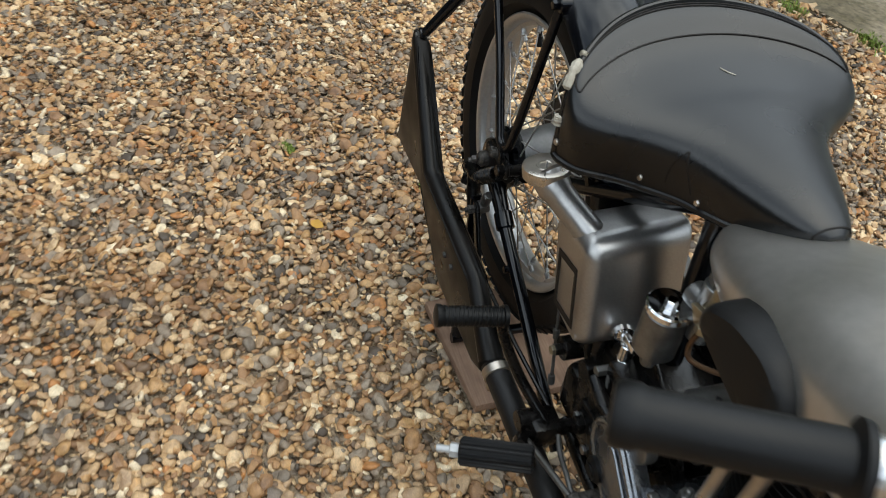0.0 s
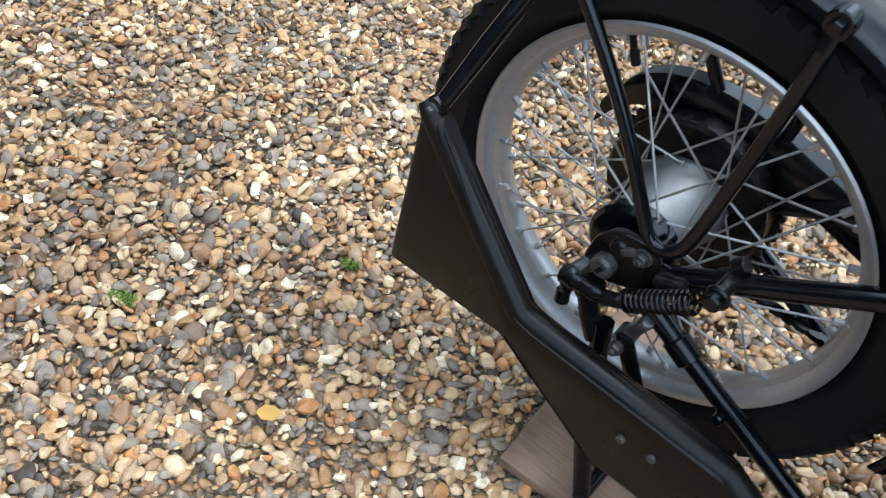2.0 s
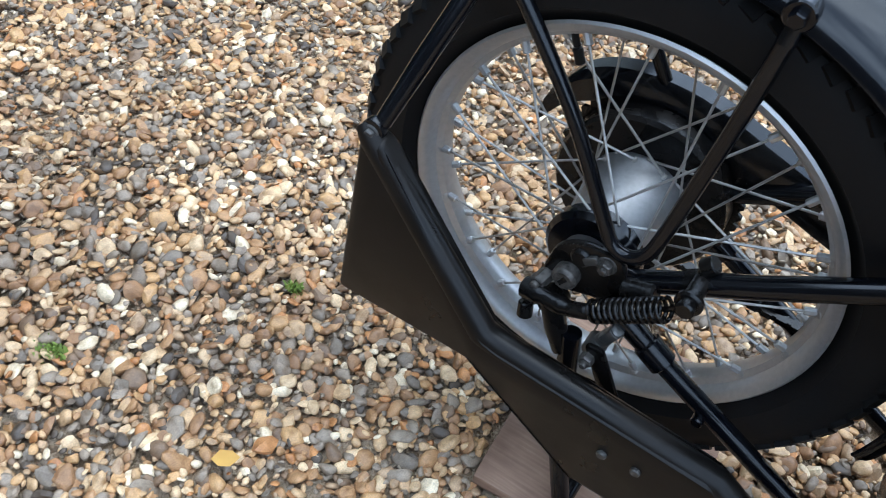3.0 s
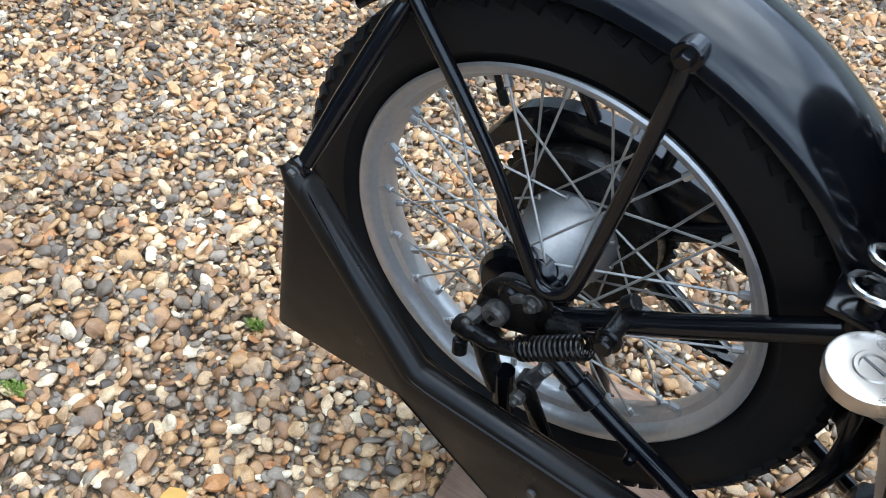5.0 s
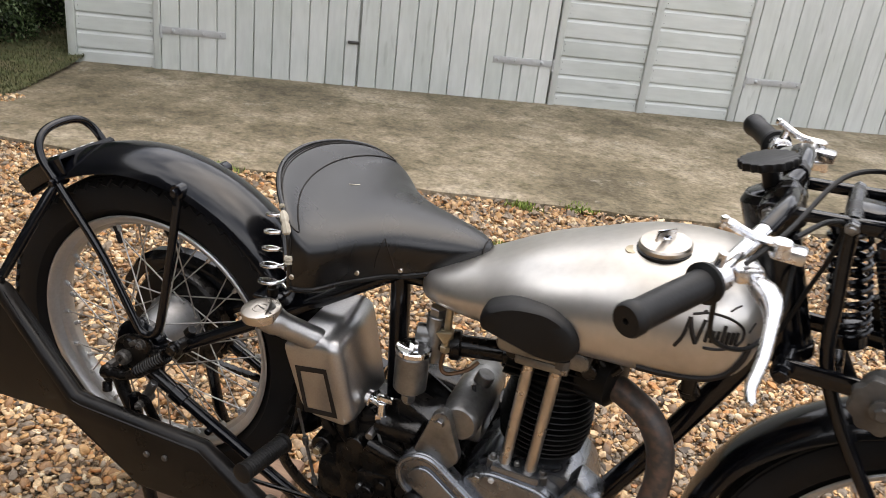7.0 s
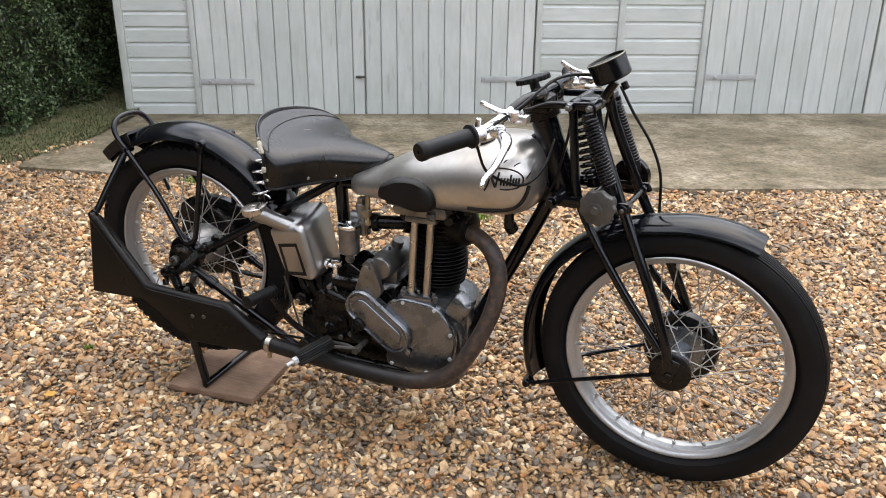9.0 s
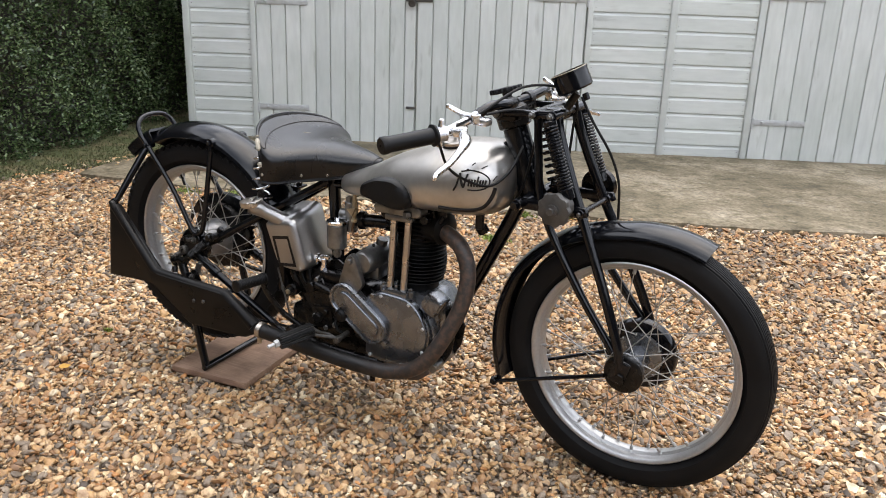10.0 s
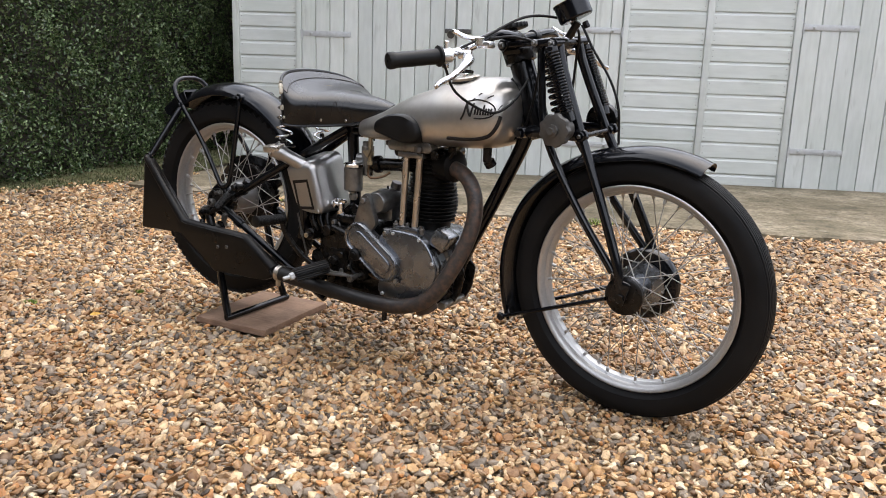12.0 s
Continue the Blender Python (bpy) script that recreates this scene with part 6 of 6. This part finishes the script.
front_pair("check_spring", join(helix((1.186, -0.086, 0.930), (1.244, -0.094, 0.782), 0.0152, 0.0034, 21), rod((1.184, -0.086, 0.940), (1.188, -0.086, 0.924), 0.017), rod((1.242, -0.094, 0.788), (1.252, -0.092, 0.760), 0.015)), BLACK, bike, "black side fork spring")
DAMP = Vector((1.236, -0.128, 0.742))
knob = []
for i in range(64):
    t = 2 * math.pi * i / 64
    r = 0.0405 + 0.0024 * math.cos(9 * t)
    knob.append((DAMP.x + r * math.cos(t), DAMP.z + r * math.sin(t)))
front("damper_knob", join(prism(knob, -0.146, -0.128, 0.003), lathe([(0.012, 0), (0.016, -0.003), (0.016, -0.008), (0.010, -0.010)], (DAMP.x, -0.146, DAMP.z), (0, 1, 0), 20), hexnut((DAMP.x, -0.15, DAMP.z), (DAMP.x, -0.162, DAMP.z), 0.010), rod((DAMP.x, -0.13, DAMP.z), (DAMP.x, -0.09, DAMP.z), 0.03)), IRON, bike, "grey lobed fork damper knob")
front("left_damper", lathe([(0.02, 0.10), (0.045, 0.102), (0.047, 0.118), (0.02, 0.122)], (1.236, 0, 0.742), (0, 1, 0), 32), GREASE, bike)
top = HEAD + AXIS * 0.140
ridge = []
for i in range(72):
    t = 2 * math.pi * i / 72
    r = 0.0405 + 0.0018 * math.copysign(1, math.sin(18 * t))
    ridge.append((r * math.cos(t), r * math.sin(t)))
front("steering_damper", join(moved(prism(ridge, -0.006, 0.006, 0.0015), Matrix.Translation(top) @ Vector((-0.28, 0.0, 0.96)).to_track_quat("Y", "Z").to_matrix().to_4x4()), rod(top - AXIS * 0.05, top, 0.012)), RUBBER, bike, "round ridged black steering damper knob")

# -- handlebar and controls, right side measured, left side its mirror
g_in, g_out = unturned((0.961, -0.288, 0.904)), unturned((0.889, -0.405, 0.890))
bar = smooth_path([(1.045, 0.0, 0.955), (1.055, -0.06, 0.962), (1.052, -0.14, 0.965), (1.025, -0.215, 0.935), tuple(g_in), tuple(g_out)])
front("handlebar", tube([Vector((p.x, -p.y, p.z)) for p in reversed(bar[1:-1])] + bar[:-1], 0.0112, 14), CHROME, bike, "bright metal handlebar")
inner_bar = bar[:16]
front("bar_sleeve", tube([Vector((p.x, -p.y, p.z)) for p in reversed(inner_bar[1:])] + inner_bar, 0.0122, 14), BLACK, bike, "black middle of the handlebar")
front("bar_clamp", join(*[rod((1.05, y - 0.014, 0.958), (1.05, y + 0.014, 0.958), 0.018) for y in (-0.05, 0.05)], box((1.045, 0, 0.94), (0.05, 0.13, 0.02), 0.006)), GREASE, bike)
for s in (1, -1):
    geos = []
    way = (g_out - g_in).normalized()
    geo = join(lathe([(0.012, -0.004), (0.025, -0.002), (0.026, 0.004), (0.019, 0.008), (0.0187, 0.12), (0.0205, 0.124), (0.0205, 0.135), (0.018, 0.139), (0.004, 0.139), (0.003, 0.133), (0.0005, 0.133)], g_in, way, 28))
    front("handgrip", geo if s > 0 else mirrored(geo), RUBBER, bike, "plain black rubber handgrip")
    collar = join(rod(g_in - way * 0.03, g_in - way * 0.002, 0.0185, 20), hexnut(g_in - way * 0.016 + Vector((0.0, 0, -0.016)), g_in - way * 0.016 + Vector((0, 0, -0.030)), 0.008), rod(g_in - way * 0.016 + Vector((0.0, 0, 0.014)), g_in - way * 0.016 + Vector((0.004, 0, 0.036)), 0.006))
    front("twistgrip_drum", collar if s > 0 else mirrored(collar), LEVER, bike, "bright twistgrip drum")
    tip, root = unturned((1.030, -0.416, 0.838)), g_in - way * 0.055 + Vector((0.022, 0, -0.004))
    blade = smooth_path([tuple(root), tuple(root + (tip - root) * 0.22 + Vector((0.022, 0.0, 0.004))), tuple(root + (tip - root) * 0.6 + Vector((0.014, 0, -0.002))), tuple(root + (tip - root) * 0.88), tuple(tip)])
    k = len(blade)
    lever = join(tube(blade, [0.0095 + 0.006 * math.sin(min(1, 3 * i / k) * math.pi) - 0.004 * i / k for i in range(k)], 10), rod(tip - Vector((0.002, 0, 0)), tip + Vector((0.002, 0, 0)), 0.006), box(tuple(root + Vector((-0.012, 0.01, 0.004))), (0.035, 0.05, 0.022), 0.006, (0, 0, 30)))
    front("brake_lever", lever if s > 0 else mirrored(lever), LEVER, bike, "bright brake or clutch lever")
    ball = unturned((0.966, -0.231, 0.964))
    small_root = unturned((1.035, -0.225, 0.948))
    control = join(tube(smooth_path([tuple(small_root), tuple(small_root + (ball - small_root) * 0.45 + Vector((0, 0, -0.006))), tuple(ball)]), [0.006] * 12 + [0.0045], 8), lathe([(0.001, -0.006), (0.005, -0.004), (0.006, 0), (0.005, 0.004), (0.001, 0.006)], ball, (0, 0, 1), 12), rod(small_root - Vector((0, 0, 0.016)), small_root + Vector((0, 0, 0.004)), 0.0125, 20), box(tuple(small_root + Vector((0.01, 0.012, -0.014))), (0.04, 0.03, 0.018), 0.005))
    front("control_lever", control if s > 0 else mirrored(control), LEVER, bike, "bright small control lever")

clock_up = Vector((-0.42, -0.10, 0.90)).normalized()
clock_at = unturned((1.201, -0.045, 1.024))
clock = front("rev_counter", lathe([(0.020, -0.023), (0.040, -0.022), (0.0435, -0.018), (0.044, 0.020), (0.0455, 0.021), (0.0455, 0.025), (0.042, 0.026), (0.041, 0.023)], clock_at, clock_up, 36), BLACK, bike, "round black rev counter on the fork top")
front("bezel", lathe([(0.0425, 0.0245), (0.0450, 0.0248), (0.0450, 0.0265), (0.0425, 0.027)], clock_at, clock_up, 36, ring=True), BRASS, clock, "worn brass bezel")
front("dial", lathe([(0.001, 0.0215), (0.041, 0.0215), (0.041, 0.0225), (0.001, 0.0225)], clock_at, clock_up, 32), DIAL, clock, "dulled pale dial")
front("clock_bracket", join(tube([clock_at - clock_up * 0.03, Vector((1.195, -0.02, 0.96))], 0.010, 10), rod(clock_at - clock_up * 0.045 + Vector((0.02, 0, 0)), clock_at - clock_up * 0.028 + Vector((0.02, 0, 0)), 0.008)), GREASE, bike)


def cable(points, r=0.0034, material=RUBBER, label="black control cable"):
    part("cable", tube(smooth_path(points, 8), r, 8), material, bike, label)


cable([(1.228, -0.05, 0.990), (1.262, -0.046, 0.93), (1.306, -0.035, 0.86), (1.332, -0.03, 0.79), (1.338, -0.025, 0.70)])
cable([(1.0, -0.255, 0.925), (1.04, -0.20, 0.955), (1.095, -0.10, 1.005), (1.16, -0.03, 1.005), (1.20, 0.0, 0.975), (1.19, 0.02, 0.90), (1.18, 0.03, 0.80)])
cable([(0.975, -0.290, 0.885), (0.985, -0.25, 0.82), (1.02, -0.18, 0.775), (1.05, -0.135, 0.768), (1.075, -0.09, 0.80), (1.08, -0.03, 0.85)])
cable([(1.05, -0.20, 0.95), (1.09, -0.13, 0.955), (1.12, -0.07, 0.93), (1.11, -0.04, 0.84), (1.06, -0.03, 0.70), (0.92, -0.03, 0.66)])
cable([(0.655, -0.05, 0.52), (0.668, -0.068, 0.49), (0.672, -0.072, 0.45)], 0.0035)
cable([(0.60, -0.045, 0.65), (0.605, -0.05, 0.675), (0.625, -0.05, 0.68)], 0.003)
part("brake_rod", tube([(0.08, -0.135, 0.245), (0.30, -0.128, 0.235), (0.47, -0.12, 0.235)], 0.004, 8), GREASE, bike)
cable([(0.50, -0.09, 0.41), (0.515, -0.10, 0.395), (0.525, -0.10, 0.36), (0.50, -0.10, 0.30)], 0.003, IRON, "thin oily pipe")
part("side_stand_peg", tube([(0.70, -0.12, 0.19), (0.70, -0.125, 0.135)], 0.008, 10), GREASE, bike)
